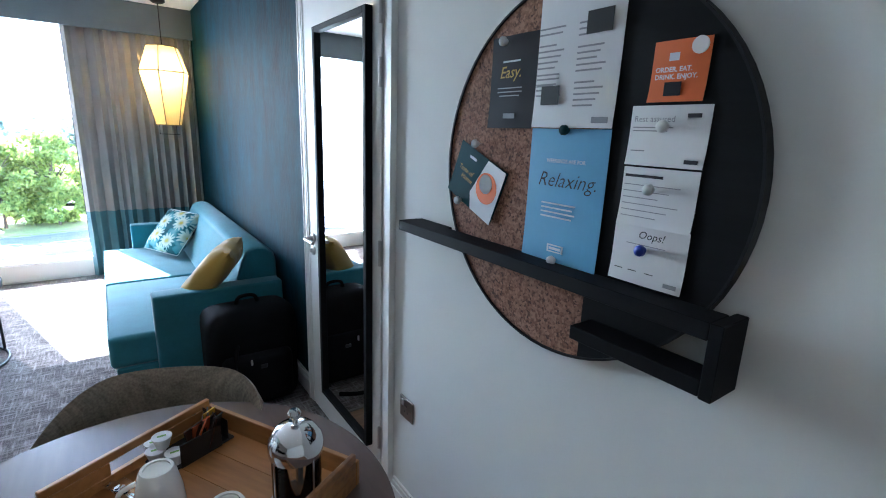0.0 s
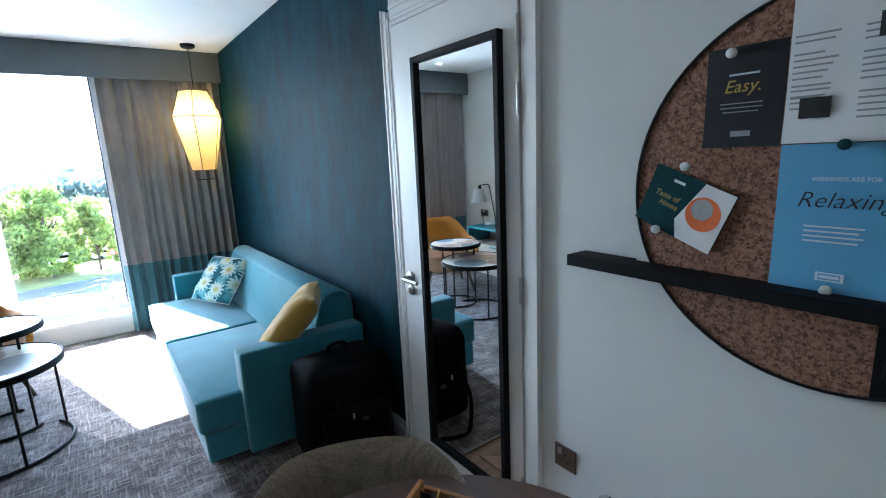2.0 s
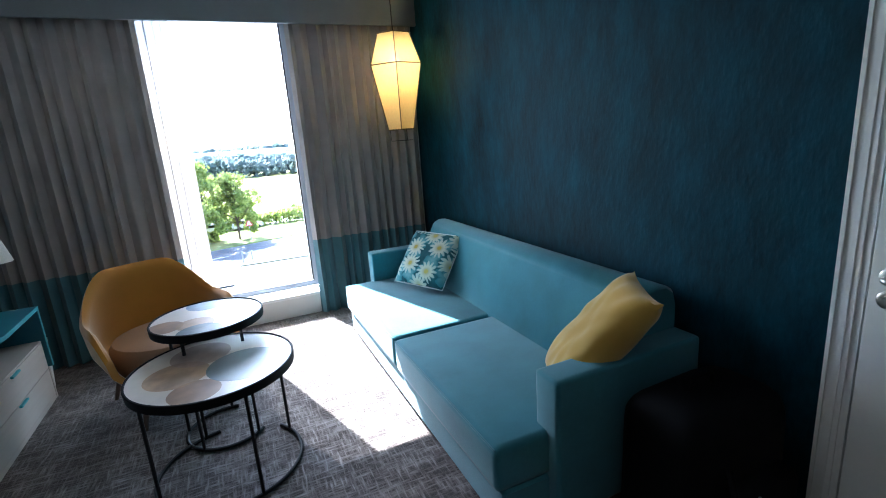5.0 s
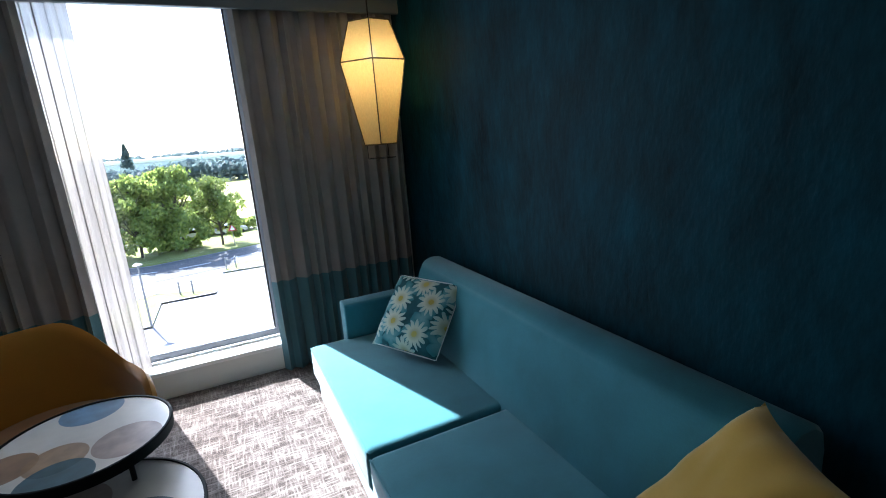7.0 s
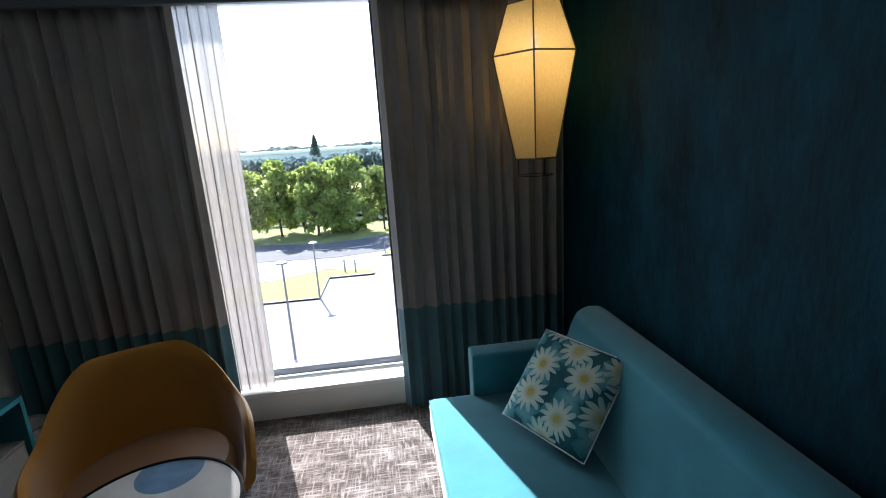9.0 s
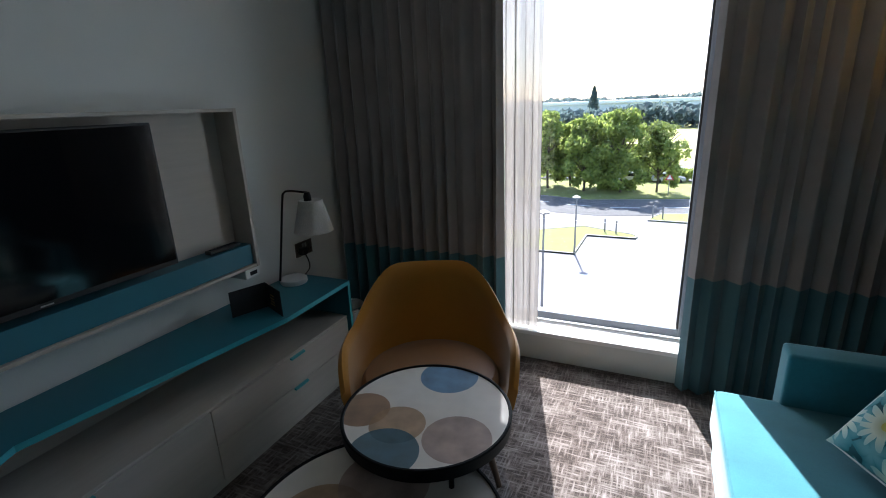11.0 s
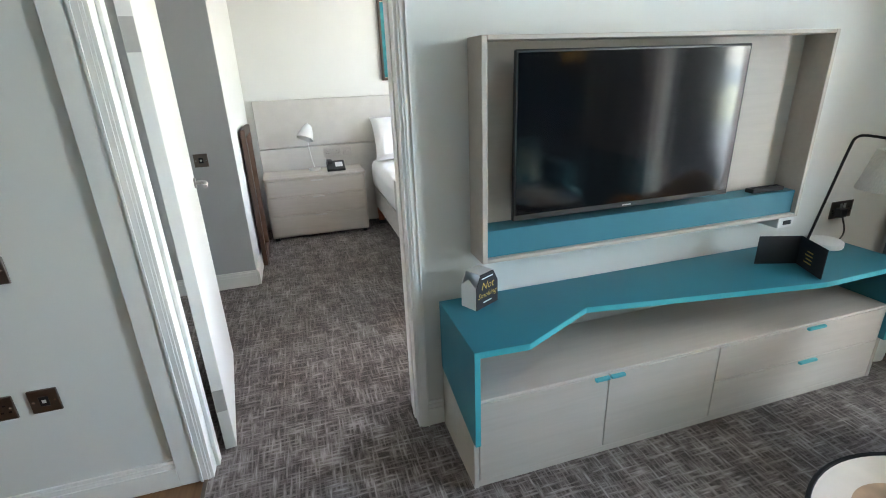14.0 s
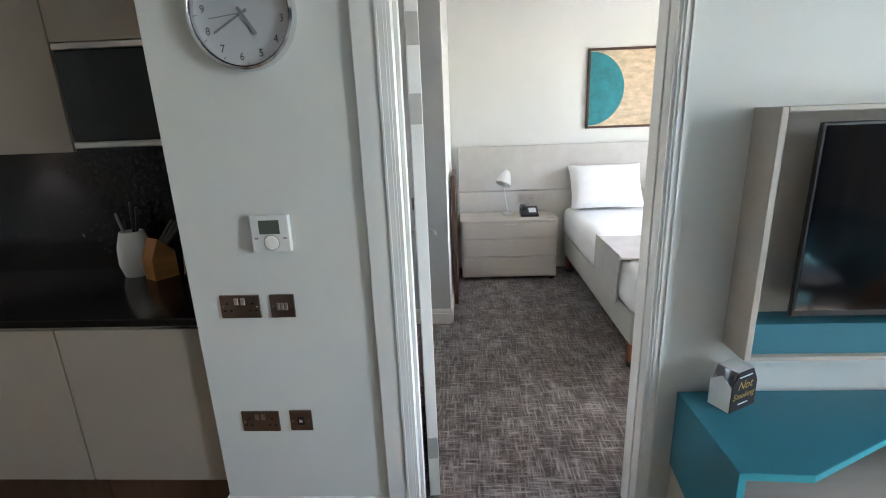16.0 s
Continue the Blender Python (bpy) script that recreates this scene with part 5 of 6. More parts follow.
g = part("cover_glass", lathe([(0, 0.03), (0.147, 0.03), (0.147, 0.032), (0, 0.032)], (CX, CY, CZ), 48, (1, 0, 0)), M["glass"], ck)
g.visible_shadow = False

# desk lamp on the unit
dl = thing("desk_lamp", (-2.19, 5.17, 0.602), "white desk lamp with a bent black stem", "lamp")
part("base", lathe([(0.072, 0), (0.075, 0.006), (0.074, 0.026), (0.066, 0.032), (0, 0.032)], (-2.19, 5.17, 0.602), 40), M["white_plastic"], dl, smooth=True)
part("stem", tube(smooth_path([(-2.225, 5.1, 0.63), (-2.2, 5.125, 0.86), (-2.175, 5.148, 1.08), (-2.16, 5.15, 1.122), (-2.125, 5.155, 1.135), (-2.02, 5.17, 1.128)], 7), 0.006, 8), M["black"], dl, smooth=True)
part("lamp_holder", lathe([(0.014, 0.0), (0.02, -0.02), (0.02, -0.045)], (-2.02, 5.17, 1.13), 20), M["black"], dl, smooth=True)
part("shade", lathe([(0.062, 1.085), (0.105, 0.915), (0.103, 0.915), (0.06, 1.083)], (-2.02, 5.19, 0), 40), M["white_shade"], dl, "white tapered cloth shade", smooth=True)
part("shade_cap", lathe([(0.061, 1.082), (0.061, 1.085), (0, 1.085), (0, 1.082)], (-2.02, 5.19, 0), 32), M["white_shade"], dl)

# ---- pendant lamp ----
pl = thing("pendant_lamp", (0.6, 5.42, 1.48), "faceted yellow string-covered pendant lamp", "pendant lamp")
PX, PY = 0.585, 5.43
ring = [(0.135, 2.2), (0.215, 1.975), (0.112, 1.5)]
SIDES = 6
for (ra, za), (rb, zb) in zip(ring, ring[1:]):
    for k in range(SIDES):
        a0, a1 = (radians(60 * q + 12) for q in (k, k + 1))
        b = bmesh.new()
        q = [b.verts.new((PX + r * math.cos(a), PY + r * math.sin(a), z)) for r, z, a in ((ra, za, a0), (ra, za, a1), (rb, zb, a1), (rb, zb, a0))]
        b.faces.new(q)
        bmesh.ops.subdivide_edges(b, edges=b.edges[:], cuts=5, use_grid_fill=True)
        part("shade_panel", b, M["shade_cloth"], pl)
for r, z in ring:
    part("wire_ring", tube([(PX + r * math.cos(radians(60 * k + 12)), PY + r * math.sin(radians(60 * k + 12)), z) for k in range(SIDES)], 0.004, 6, True), M["rib"], pl)
for k in range(SIDES):
    a = radians(60 * k + 12)
    part("rib", tube([(PX + r * math.cos(a), PY + r * math.sin(a), z) for r, z in ring], 0.0035, 6), M["rib"], pl)
part("lower_wire", tube([(PX + 0.085 * math.cos(radians(30 * k)), PY + 0.085 * math.sin(radians(30 * k)), 1.415) for k in range(12)], 0.002, 5, True), M["black"], pl)
for k in range(3):
    a = radians(120 * k + 40)
    part("lower_wire", rod((PX + 0.085 * math.cos(a), PY + 0.085 * math.sin(a), 1.415), (PX + 0.085 * math.cos(a), PY + 0.085 * math.sin(a), 1.52), 0.002, seg=5), M["black"], pl)
part("cord", rod((PX, PY, 2.08), (PX, PY, 2.58), 0.004, seg=8), M["black"], pl)
part("ceiling_rose", lathe([(0, 2.6), (0.06, 2.6), (0.06, 2.58), (0.045, 2.568), (0, 2.566)], (PX, PY, 0), 28), M["black"], pl, smooth=True)
part("bulb", lathe([(0, 1.98), (0.02, 1.985), (0.032, 2.01), (0.03, 2.04), (0.015, 2.07), (0.013, 2.09), (0, 2.09)], (PX, PY, 0), 20), M["lit"], pl, "lit warm bulb", smooth=True)
lamp("pendant_bulb_light", "POINT", Matrix.Translation((PX, PY, 1.95)), 0.65, (1, 0.72, 0.38), soft=0.03)

# ---- ceiling fittings ----
for x, y in ((0.1, 5.3), (-1.53, 5.27), (-0.7, 3.6), (-0.7, 1.6), (0.2, -0.3), (-1.7, 0.6)):
    d = thing("downlight", (x, y, ZC), "small recessed white ceiling downlight, lit", "downlight", "ceiling downlights")
    part("trim_ring", lathe([(0.03, 0), (0.045, 0), (0.044, -0.006), (0.032, -0.004)], (x, y, ZC), 28), M["white_plastic"], d, smooth=True)
    part("lens", lathe([(0, -0.001), (0.031, -0.001), (0.031, -0.003), (0, -0.003)], (x, y, ZC), 24), M["lit"], d, "lit lens")
    lamp("downlight_beam", "SPOT", look((x, y, ZC - 0.02), (x, y + 0.001, 0)), 0.25, (1, 0.86, 0.68), cone=radians(95))
sm = thing("smoke_detector", (-0.9, 3.2, ZC), "white round smoke detector on the ceiling", "smoke detector")
part("body", lathe([(0.05, 0), (0.05, -0.02), (0.035, -0.038), (0, -0.04)], (-0.9, 3.2, ZC), 28), M["white_plastic"], sm, smooth=True)

hub = thing("media_hub", (-2.26, 4.9, 0.73), "small white connection box under the oak panel", "connection box")
part("case", box(-2.324, -2.2, 4.85, 4.945, 0.728, 0.779, 0.003), M["white_plastic"], hub)
part("port_panel", box(-2.201, -2.198, 4.88, 4.925, 0.742, 0.762), M["grey_paper"], hub)
bn = thing("waste_bin", (-2.07, 5.47, 0), "small grey waste bin beside the media unit", "bin")
part("tub", lathe([(0, 0.004), (0.085, 0.004), (0.11, 0.35), (0.107, 0.35), (0.082, 0.012), (0, 0.012)], (-2.07, 5.47, 0), 32), M["white_plastic"], bn, smooth=True)
part("rim", lathe([(0.105, 0.345), (0.114, 0.345), (0.114, 0.358), (0.105, 0.358)], (-2.07, 5.47, 0), 32), M["chrome"], bn, smooth=True)

# ---- notice board ----
board = thing("notice_board", (0.87, 0.818, 1.019), "round notice board, half cork and half black, thin rim", "notice board")
BY, BZ, BR, SPLIT = 0.818, 1.435, 0.416, 0.715


def half_disc(sign_, x0, x1):
    a0 = math.acos((SPLIT - BY) / BR)
    n = 40
    if sign_ > 0:
        an = [-a0 + 2 * a0 * k / n for k in range(n + 1)]
    else:
        an = [a0 + (2 * math.pi - 2 * a0) * k / n for k in range(n + 1)]
    r = BR - 0.004
    return prism([(BY + r * math.cos(a), BZ + r * math.sin(a)) for a in an], x0, x1, "x")


part("cork_half", half_disc(1, 0.869, 0.889), M["cork"], board, "reddish pressed cork")
part("black_half", half_disc(-1, 0.869, 0.889), M["black_wood"], board, "matt black magnetic half")
part("rim", lathe([(BR - 0.005, 0), (BR, 0), (BR, 0.026), (BR - 0.005, 0.026)], (0.889, BY, BZ), 72, (-1, 0, 0)), M["black"], board, smooth=True)
shelf = thing("wall_shelf", (0.85, 0.9, 1.1), "black wooden picture shelf with a lower box end", "shelf")
part("long_ledge", box(0.8, 0.868, 0.418, 1.412, 1.208, 1.24, 0.0015), M["black_wood"], shelf)
part("end_piece", box(0.8, 0.8885, 0.396, 0.4175, 1.105, 1.24, 0.0015), M["black_wood"], shelf)
part("lower_ledge", box(0.8, 0.868, 0.418, 0.69, 1.108, 1.137, 0.0015), M["black_wood"], shelf)
part("wall_bracket", box(0.868, 0.8885, 1.24, 1.41, 1.209, 1.239), M["black_wood"], shelf)
PF = 0.8675


def sheet_of(name, y0, y1, z0, z1, material, label, category="notice", tilt=0.0, dx=0.0):
    """A pinned sheet, y0 the edge nearer the window."""
    t = thing(name, (PF - dx, (y0 + y1) / 2, z0), label, category)
    mid = Matrix.Translation((0, (y0 + y1) / 2, (z0 + z1) / 2)) @ pose(0, 0, 0, tilt, 0, 0) @ Matrix.Translation((0, -(y0 + y1) / 2, -(z0 + z1) / 2))
    def fn(u, v):
        curl = 0.006 * (1 - v) ** 4 + 0.002 * abs(math.sin(3 * u))
        return (PF - dx - 0.0006 - curl, y0 + (y1 - y0) * u, z0 + (z1 - z0) * v)
    b = sheet(fn, 10, 12, 0.0006)
    b.transform(mid)
    part("sheet", b, material, t, smooth=True)
    t["tilt"] = tilt
    return t, mid


def bar(t, mid, y0, y1, z0, z1, material, up=0.009, name="text_bar"):
    b = box(PF - up - 0.0004, PF - up, min(y0, y1), max(y0, y1), z0, z1)
    b.transform(mid)
    part(name, b, material, t)


def say(t, mid, text, size, y, z, material, up=0.0095, bold=0.0, shear=0.0):
    words(text, size, mid @ pose(PF - up, y, z, 90, 0, -90), material, t, bold=bold, shear=shear)


def pin(y, z, color, up=0.012, r=0.011):
    p = thing("push_pin", (PF - up, y, z - r), "small round push pin in the board", "pin")
    part("head", lathe([(0, 0), (r * 0.6, 0), (r * 0.6, 0.006), (r, 0.009), (r * 0.95, 0.016), (r * 0.5, 0.02), (0, 0.02)], (PF - up + 0.004, y, z), 18, (-1, 0, 0)), color, p, smooth=True)
    part("spike", rod((PF - up + 0.004, y, z), (PF + 0.008, y, z), 0.0012, seg=6), M["steel"], p)


t, m = sheet_of("poster", 0.905, 0.688, 1.222, 1.538, M["blue_paper"], "sky blue poster with script lettering, pinned to the board", dx=0.003)
say(t, m, "WEEKENDS ARE FOR", 0.0115, 0.845, 1.465, M["pale_ink"], 0.0125, 0.0002)
say(t, m, "Relaxing.", 0.046, 0.868, 1.412, M["ink"], 0.0125, -0.0004, 0.35)
for k in range(4):
    bar(t, m, 0.85, 0.752 + 0.008 * (k % 2), 1.372 - 0.01 * k, 1.3755 - 0.01 * k, M["pale_ink"], 0.0125)
bar(t, m, 0.822, 0.775, 1.263, 1.281, M["pale_ink"], 0.0125, "maker_mark")
bar(t, m, 0.817, 0.78, 1.266, 1.278, M["blue_paper"], 0.013, "maker_mark")
bar(t, m, 0.815, 0.782, 1.269, 1.275, M["pale_ink"], 0.0134, "maker_mark")
t, m = sheet_of("information_sheet", 0.905, 0.686, 1.54, 1.83, M["paper"], "white information sheet with columns of small print", dx=0.002)
for c0 in (0.895, 0.787):
    for k in range(16):
        if (k * 7 + int(c0 * 100)) % 6 == 0:
            continue
        ln = 0.05 + 0.022 * ((k * 5 + int(c0 * 10)) % 4) / 3
        bar(t, m, c0, c0 - ln, 1.572 + 0.0115 * k + (0.055 if c0 > 0.8 and k < 3 else 0.0), 1.5755 + 0.0115 * k + (0.055 if c0 > 0.8 and k < 3 else 0.0), M["grey_ink"], 0.0125)
bar(t, m, 0.878, 0.826, 1.588, 1.628, M["black_plastic"], 0.013, "printed_photo")
bar(t, m, 0.768, 0.706, 1.722, 1.765, M["black_plastic"], 0.013, "printed_photo")
bar(t, m, 0.735, 0.695, 1.55, 1.562, M["grey_ink"], 0.0125, "maker_mark")
t, m = sheet_of("card", 1.066, 0.908, 1.537, 1.752, M["grey_paper"], "charcoal card with gold script pinned to the cork", "card")
say(t, m, "Easy.", 0.038, 1.025, 1.655, M["gold_ink"], 0.0095, 0.0002, 0.25)
bar(t, m, 1.015, 0.955, 1.69, 1.694, M["pale_ink"], 0.0095)
for k in range(3):
    bar(t, m, 1.03 - 0.006 * (k == 2), 0.945 + 0.008 * (k == 2), 1.63 - 0.009 * k, 1.6325 - 0.009 * k, M["grey_ink"], 0.0095)
bar(t, m, 1.005, 0.965, 1.56, 1.572, M["grey_ink"], 0.0095, "maker_mark")
t, m = sheet_of("card", 0.62, 0.518, 1.587, 1.69, M["orange_paper"], "orange square card with white lettering", "card")
for k, s in enumerate(("ORDER. EAT.", "DRINK. ENJOY.")):
    say(t, m, s, 0.0115, 0.608, 1.637 - 0.012 * k, M["paper"], 0.0095, 0.0003)
bar(t, m, 0.585, 0.567, 1.655, 1.668, M["paper"], 0.0095, "maker_mark")
bar(t, m, 0.588, 0.557, 1.597, 1.62, M["grey_paper"], 0.0095, "dark_patch")
b = lathe([(0, 0), (0.014, 0), (0.014, 0.003), (0, 0.003)], (PF - 0.009, 0.533, 1.676), 24, (-1, 0, 0))
part("sticker", b, M["paper"], t, "round white sticker")
t, m = sheet_of("leaflet", 0.65, 0.5, 1.474, 1.582, M["paper"], "white leaflet held on the black half")
say(t, m, "Rest assured", 0.0155, 0.638, 1.553, M["grey_ink"], 0.0095)
for k in range(2):
    bar(t, m, 0.638, 0.56 + 0.01 * k, 1.542 - 0.006 * k, 1.544 - 0.006 * k, M["grey_ink"], 0.0095)
for y, z in ((0.525, 1.56), (0.52, 1.482)):
    bar(t, m, y + 0.012, y - 0.012, z, z + 0.007, M["ink"], 0.0095, "maker_mark")
bar(t, m, 0.638, 0.61, 1.5, 1.502, M["grey_ink"], 0.0095)
t, m = sheet_of("leaflet", 0.652, 0.503, 1.36, 1.47, M["paper"], "white leaflet with lines of print held on the black half")
bar(t, m, 0.642, 0.565, 1.452, 1.457, M["ink"], 0.0095)
for k in range(6):
    bar(t, m, 0.642, 0.53 + 0.02 * (k % 3), 1.437 - 0.012 * k, 1.4385 - 0.012 * k, M["grey_ink"], 0.0095)
t, m = sheet_of("leaflet", 0.655, 0.503, 1.247, 1.362, M["paper"], "white leaflet with a short script heading", dx=0.0012)
say(t, m, "Oops!", 0.021, 0.598, 1.338, M["ink"], 0.0112, 0.0, 0.25)
bar(t, m, 0.62, 0.54, 1.325, 1.3265, M["grey_ink"], 0.0112)
for y in (0.64, 0.61, 0.575):
    bar(t, m, y, y - 0.018, 1.272, 1.2735, M["ink"], 0.0112)
bar(t, m, 0.535, 0.51, 1.256, 1.264, M["grey_ink"], 0.0112, "maker_mark")
t, m = sheet_of("postcard", 1.21, 1.0, 1.318, 1.47, M["green_paper"], "dark green postcard with a picture of a cake slice", "card", 22)
say(t, m, "Taste of", 0.02, 1.185, 1.4, M["gold_ink"], 0.0095, 0.0, 0.25)
say(t, m, "Home", 0.02, 1.165, 1.38, M["gold_ink"], 0.0095, 0.0, 0.25)
bar(t, m, 1.15, 1.12, 1.445, 1.452, M["pale_ink"], 0.0095, "maker_mark")
b = prism([(1.0, 1.47), (1.075, 1.47), (1.11, 1.36), (1.09, 1.318), (1.0, 1.318)][::-1], PF - 0.0096, PF - 0.009, "x")
b.transform(m)
part("white_panel", b, M["paper"], t)
b = lathe([(0, 0), (0.042, 0), (0.042, 0.0006), (0, 0.0006)], (PF - 0.0097, 1.052, 1.4), 26, (-1, 0, 0))
b.transform(m)
part("plate_picture", b, M["orange_paper"], t)
b = lathe([(0, 0), (0.026, 0), (0.026, 0.0006), (0, 0.0006)], (PF - 0.0104, 1.058, 1.41), 14, (-1, 0, 0))
b.transform(m)
part("cream_picture", b, M["throw"], t)
BP = plain("blue_plastic", (0.01, 0.03, 0.25), 0.3)
for y, z, c in ((1.01, 1.738, M["white_plastic"]), (1.098, 1.495, M["white_plastic"]), (0.797, 1.535, M["green_paper"]), (0.8, 1.245, M["white_plastic"]), (0.575, 1.545, M["white_plastic"]), (0.585, 1.432, M["white_plastic"]), (0.585, 1.316, BP), (1.165, 1.335, M["white_plastic"])):
    pin(y, z, c)

# ---- dining table and the tray on it ----
tab = thing("dining_table", (0.01, 1.0, 0), "round brown wood dining table on a black pedestal", "table")
part("tabletop", lathe([(0, 0.722), (0.47, 0.722), (0.485, 0.728), (0.49, 0.738), (0.488, 0.75), (0, 0.75)], (0.01, 1.0, 0), 72), M["table_wood"], tab, smooth=True)
part("pedestal", lathe([(0, 0.02), (0.05, 0.02), (0.05, 0.7), (0.12, 0.715), (0.12, 0.722), (0, 0.722)], (0.01, 1.0, 0), 28), M["black"], tab, smooth=True)
part("foot_plate", lathe([(0, 0), (0.26, 0), (0.26, 0.012), (0.06, 0.022), (0, 0.022)], (0.01, 1.0, 0), 40), M["black"], tab, smooth=True)
TA, TU, TV = Vector((0.197, 1.336, 0.75)), Vector((0.49, -0.87, 0)).normalized(), Vector((-0.87, -0.49, 0)).normalized()
TM = Matrix((TU, -TV, Vector((0, 0, 1)))).transposed().to_4x4()
TM = Matrix.Translation(TA) @ TM   # x along the long side, -y inwards
tray = thing("serving_tray", TM, "acacia wood serving tray with slot handles", "tray")
TL, TW = 0.47, 0.4
for k in range(5):
    part("board", box(0.012, TL - 0.012, -TW + 0.012 + (TW - 0.024) / 5 * k + 0.0004, -TW + 0.012 + (TW - 0.024) / 5 * (k + 1) - 0.0004, 0.002, 0.012, 0.0008), M["acacia"], tray, local=True)
for y0, y1 in ((-TW, -TW + 0.012), (-0.012, 0.0)):
    part("long_side", box(0.0, TL, y0, y1, 0.0, 0.06, 0.0015), M["acacia"], tray, local=True)
for x0, x1 in ((0.0, 0.012), (TL - 0.012, TL)):
    b = box(x0, x1, -TW + 0.0125, -0.0125, 0.0, 0.032, 0.001)
    box(x0, x1, -TW + 0.0125, -TW / 2 - 0.06, 0.032, 0.062, 0.001, bm=b)
    box(x0, x1, -TW / 2 + 0.06, -0.0125, 0.032, 0.062, 0.001, bm=b)
    box(x0, x1, -TW + 0.0125, -0.0125, 0.062, 0.082, 0.002, bm=b)
    part("handle_side", b, M["acacia"], tray, "tray end with a slot handle", local=True)

fp = thing("cafetiere", (0.285, 0.915, 0.762), "glass cafetiere with a domed chrome lid", "cafetiere")
FX, FY = 0.285, 0.915
g = part("beaker", lathe([(0.046, 0.765), (0.048, 0.775), (0.048, 0.905), (0.046, 0.905), (0.046, 0.777), (0.044, 0.767)], (FX, FY, 0), 36), M["glass"], fp, smooth=True)
part("lid", lathe([(0.051, 0.895), (0.053, 0.905), (0.053, 0.918), (0.05, 0.93), (0.036, 0.95), (0.015, 0.959), (0, 0.96)], (FX, FY, 0), 40), M["chrome"], fp, "domed chrome lid", smooth=True)
part("knob", lathe([(0.004, 0.955), (0.004, 0.97), (0.011, 0.974), (0.013, 0.982), (0.009, 0.988), (0, 0.989)], (FX, FY, 0), 20), M["chrome"], fp, smooth=True)
part("plunger_rod", rod((FX, FY, 0.79), (FX, FY, 0.95), 0.0025, seg=8), M["chrome"], fp)
part("plunger_disc", lathe([(0, 0.785), (0.044, 0.785), (0.044, 0.795), (0, 0.797)], (FX, FY, 0), 32), M["black_plastic"], fp, smooth=True)
part("frame_band", lathe([(0.0485, 0.765), (0.052, 0.765), (0.052, 0.79), (0.0485, 0.79)], (FX, FY, 0), 36), M["chrome"], fp, smooth=True)
for k in range(4):
    a = radians(90 * k + 20)
    part("frame_strip", rod((FX + 0.0505 * math.cos(a), FY + 0.0505 * math.sin(a), 0.762), (FX + 0.0505 * math.cos(a), FY + 0.0505 * math.sin(a), 0.9), 0.0025, seg=8), M["chrome"], fp, smooth=True)
part("handle", tube(smooth_path([(FX + 0.02, FY + 0.048, 0.895), (FX + 0.033, FY + 0.082, 0.885), (FX + 0.035, FY + 0.086, 0.82), (FX + 0.02, FY + 0.048, 0.785)], 6), 0.007, 8), M["black_plastic"], fp, smooth=True)


def cup(x, y):
    c = thing("coffee_cup", (x, y, 0.762), "white ceramic cup turned upside down on the tray", "cup")
    part("bowl", lathe([(0.045, 0.762), (0.046, 0.765), (0.043, 0.8), (0.034, 0.845), (0.03, 0.852), (0.024, 0.852), (0.024, 0.848), (0, 0.848)], (x, y, 0), 36), M["ceramic"], c, smooth=True)
    part("handle", tube(smooth_path([(x - 0.042, y, 0.785), (x - 0.066, y, 0.79), (x - 0.066, y, 0.82), (x - 0.037, y, 0.832)], 5), 0.005, 8), M["ceramic"], c, smooth=True)


cup(0.055, 1.07)
cup(0.15, 0.9)
cad = thing("sachet_holder", (0.13, 1.235, 0.762), "black holder with milk pots and coffee sachets", "holder")
b = box(0.045, 0.215, 1.185, 1.285, 0.762, 0.768, 0.002)
b.transform(Matrix.Translation((0.13, 1.235, 0)) @ pose(0, 0, 0, 0, 0, 24) @ Matrix.Translation((-0.13, -1.235, 0)))
part("dish", b, M["black_plastic"], cad)
for dx, dy in ((0.0, 0.05), (0.07, 0.0), (0.0, -0.05)):
    b = box(0.13 + dx - (0.002 if dx else 0.05), 0.18 + dx - (0.05 if dx else 0), 1.235 + dy - (0.05 if dx else 0.002), 1.235 + dy + (0.05 if dx else 0.002), 0.762, 0.82, 0.001)
    b.transform(Matrix.Translation((0.13, 1.235, 0)) @ pose(0, 0, 0, 0, 0, 24) @ Matrix.Translation((-0.13, -1.235, 0)))
    part("holder_side", b, M["black_plastic"], cad)
for x, y, z in ((0.06, 1.22, 0.768), (0.095, 1.19, 0.768), (0.06, 1.255, 0.768), (0.075, 1.222, 0.797)):
    p = thing("milk_pot", (x, y, z), "small white milk pot with a foil lid", "milk pot", "milk pots")
    part("pot", lathe([(0.013, 0), (0.017, 0.022), (0.0205, 0.024), (0.0205, 0.027)], (x, y, z), 22), M["white_plastic"], p, smooth=True)
    part("foil_lid", lathe([(0, 0.027), (0.021, 0.027), (0.021, 0.0282), (0, 0.0282)], (x, y, z), 22), M["paper"], p)
    part("lid_print", box(x - 0.009, x + 0.009, y - 0.003, y + 0.003, z + 0.0282, z + 0.0286), plain("green_print", (0.2, 0.4, 0.1), 0.6), p)
SACH = [plain("brown_sachet", (0.05, 0.018, 0.012), 0.35), plain("orange_sachet", (0.5, 0.09, 0.02), 0.4), plain("yellow_sachet", (0.6, 0.36, 0.03), 0.4), plain("black_sachet", (0.02, 0.015, 0.015), 0.35)]
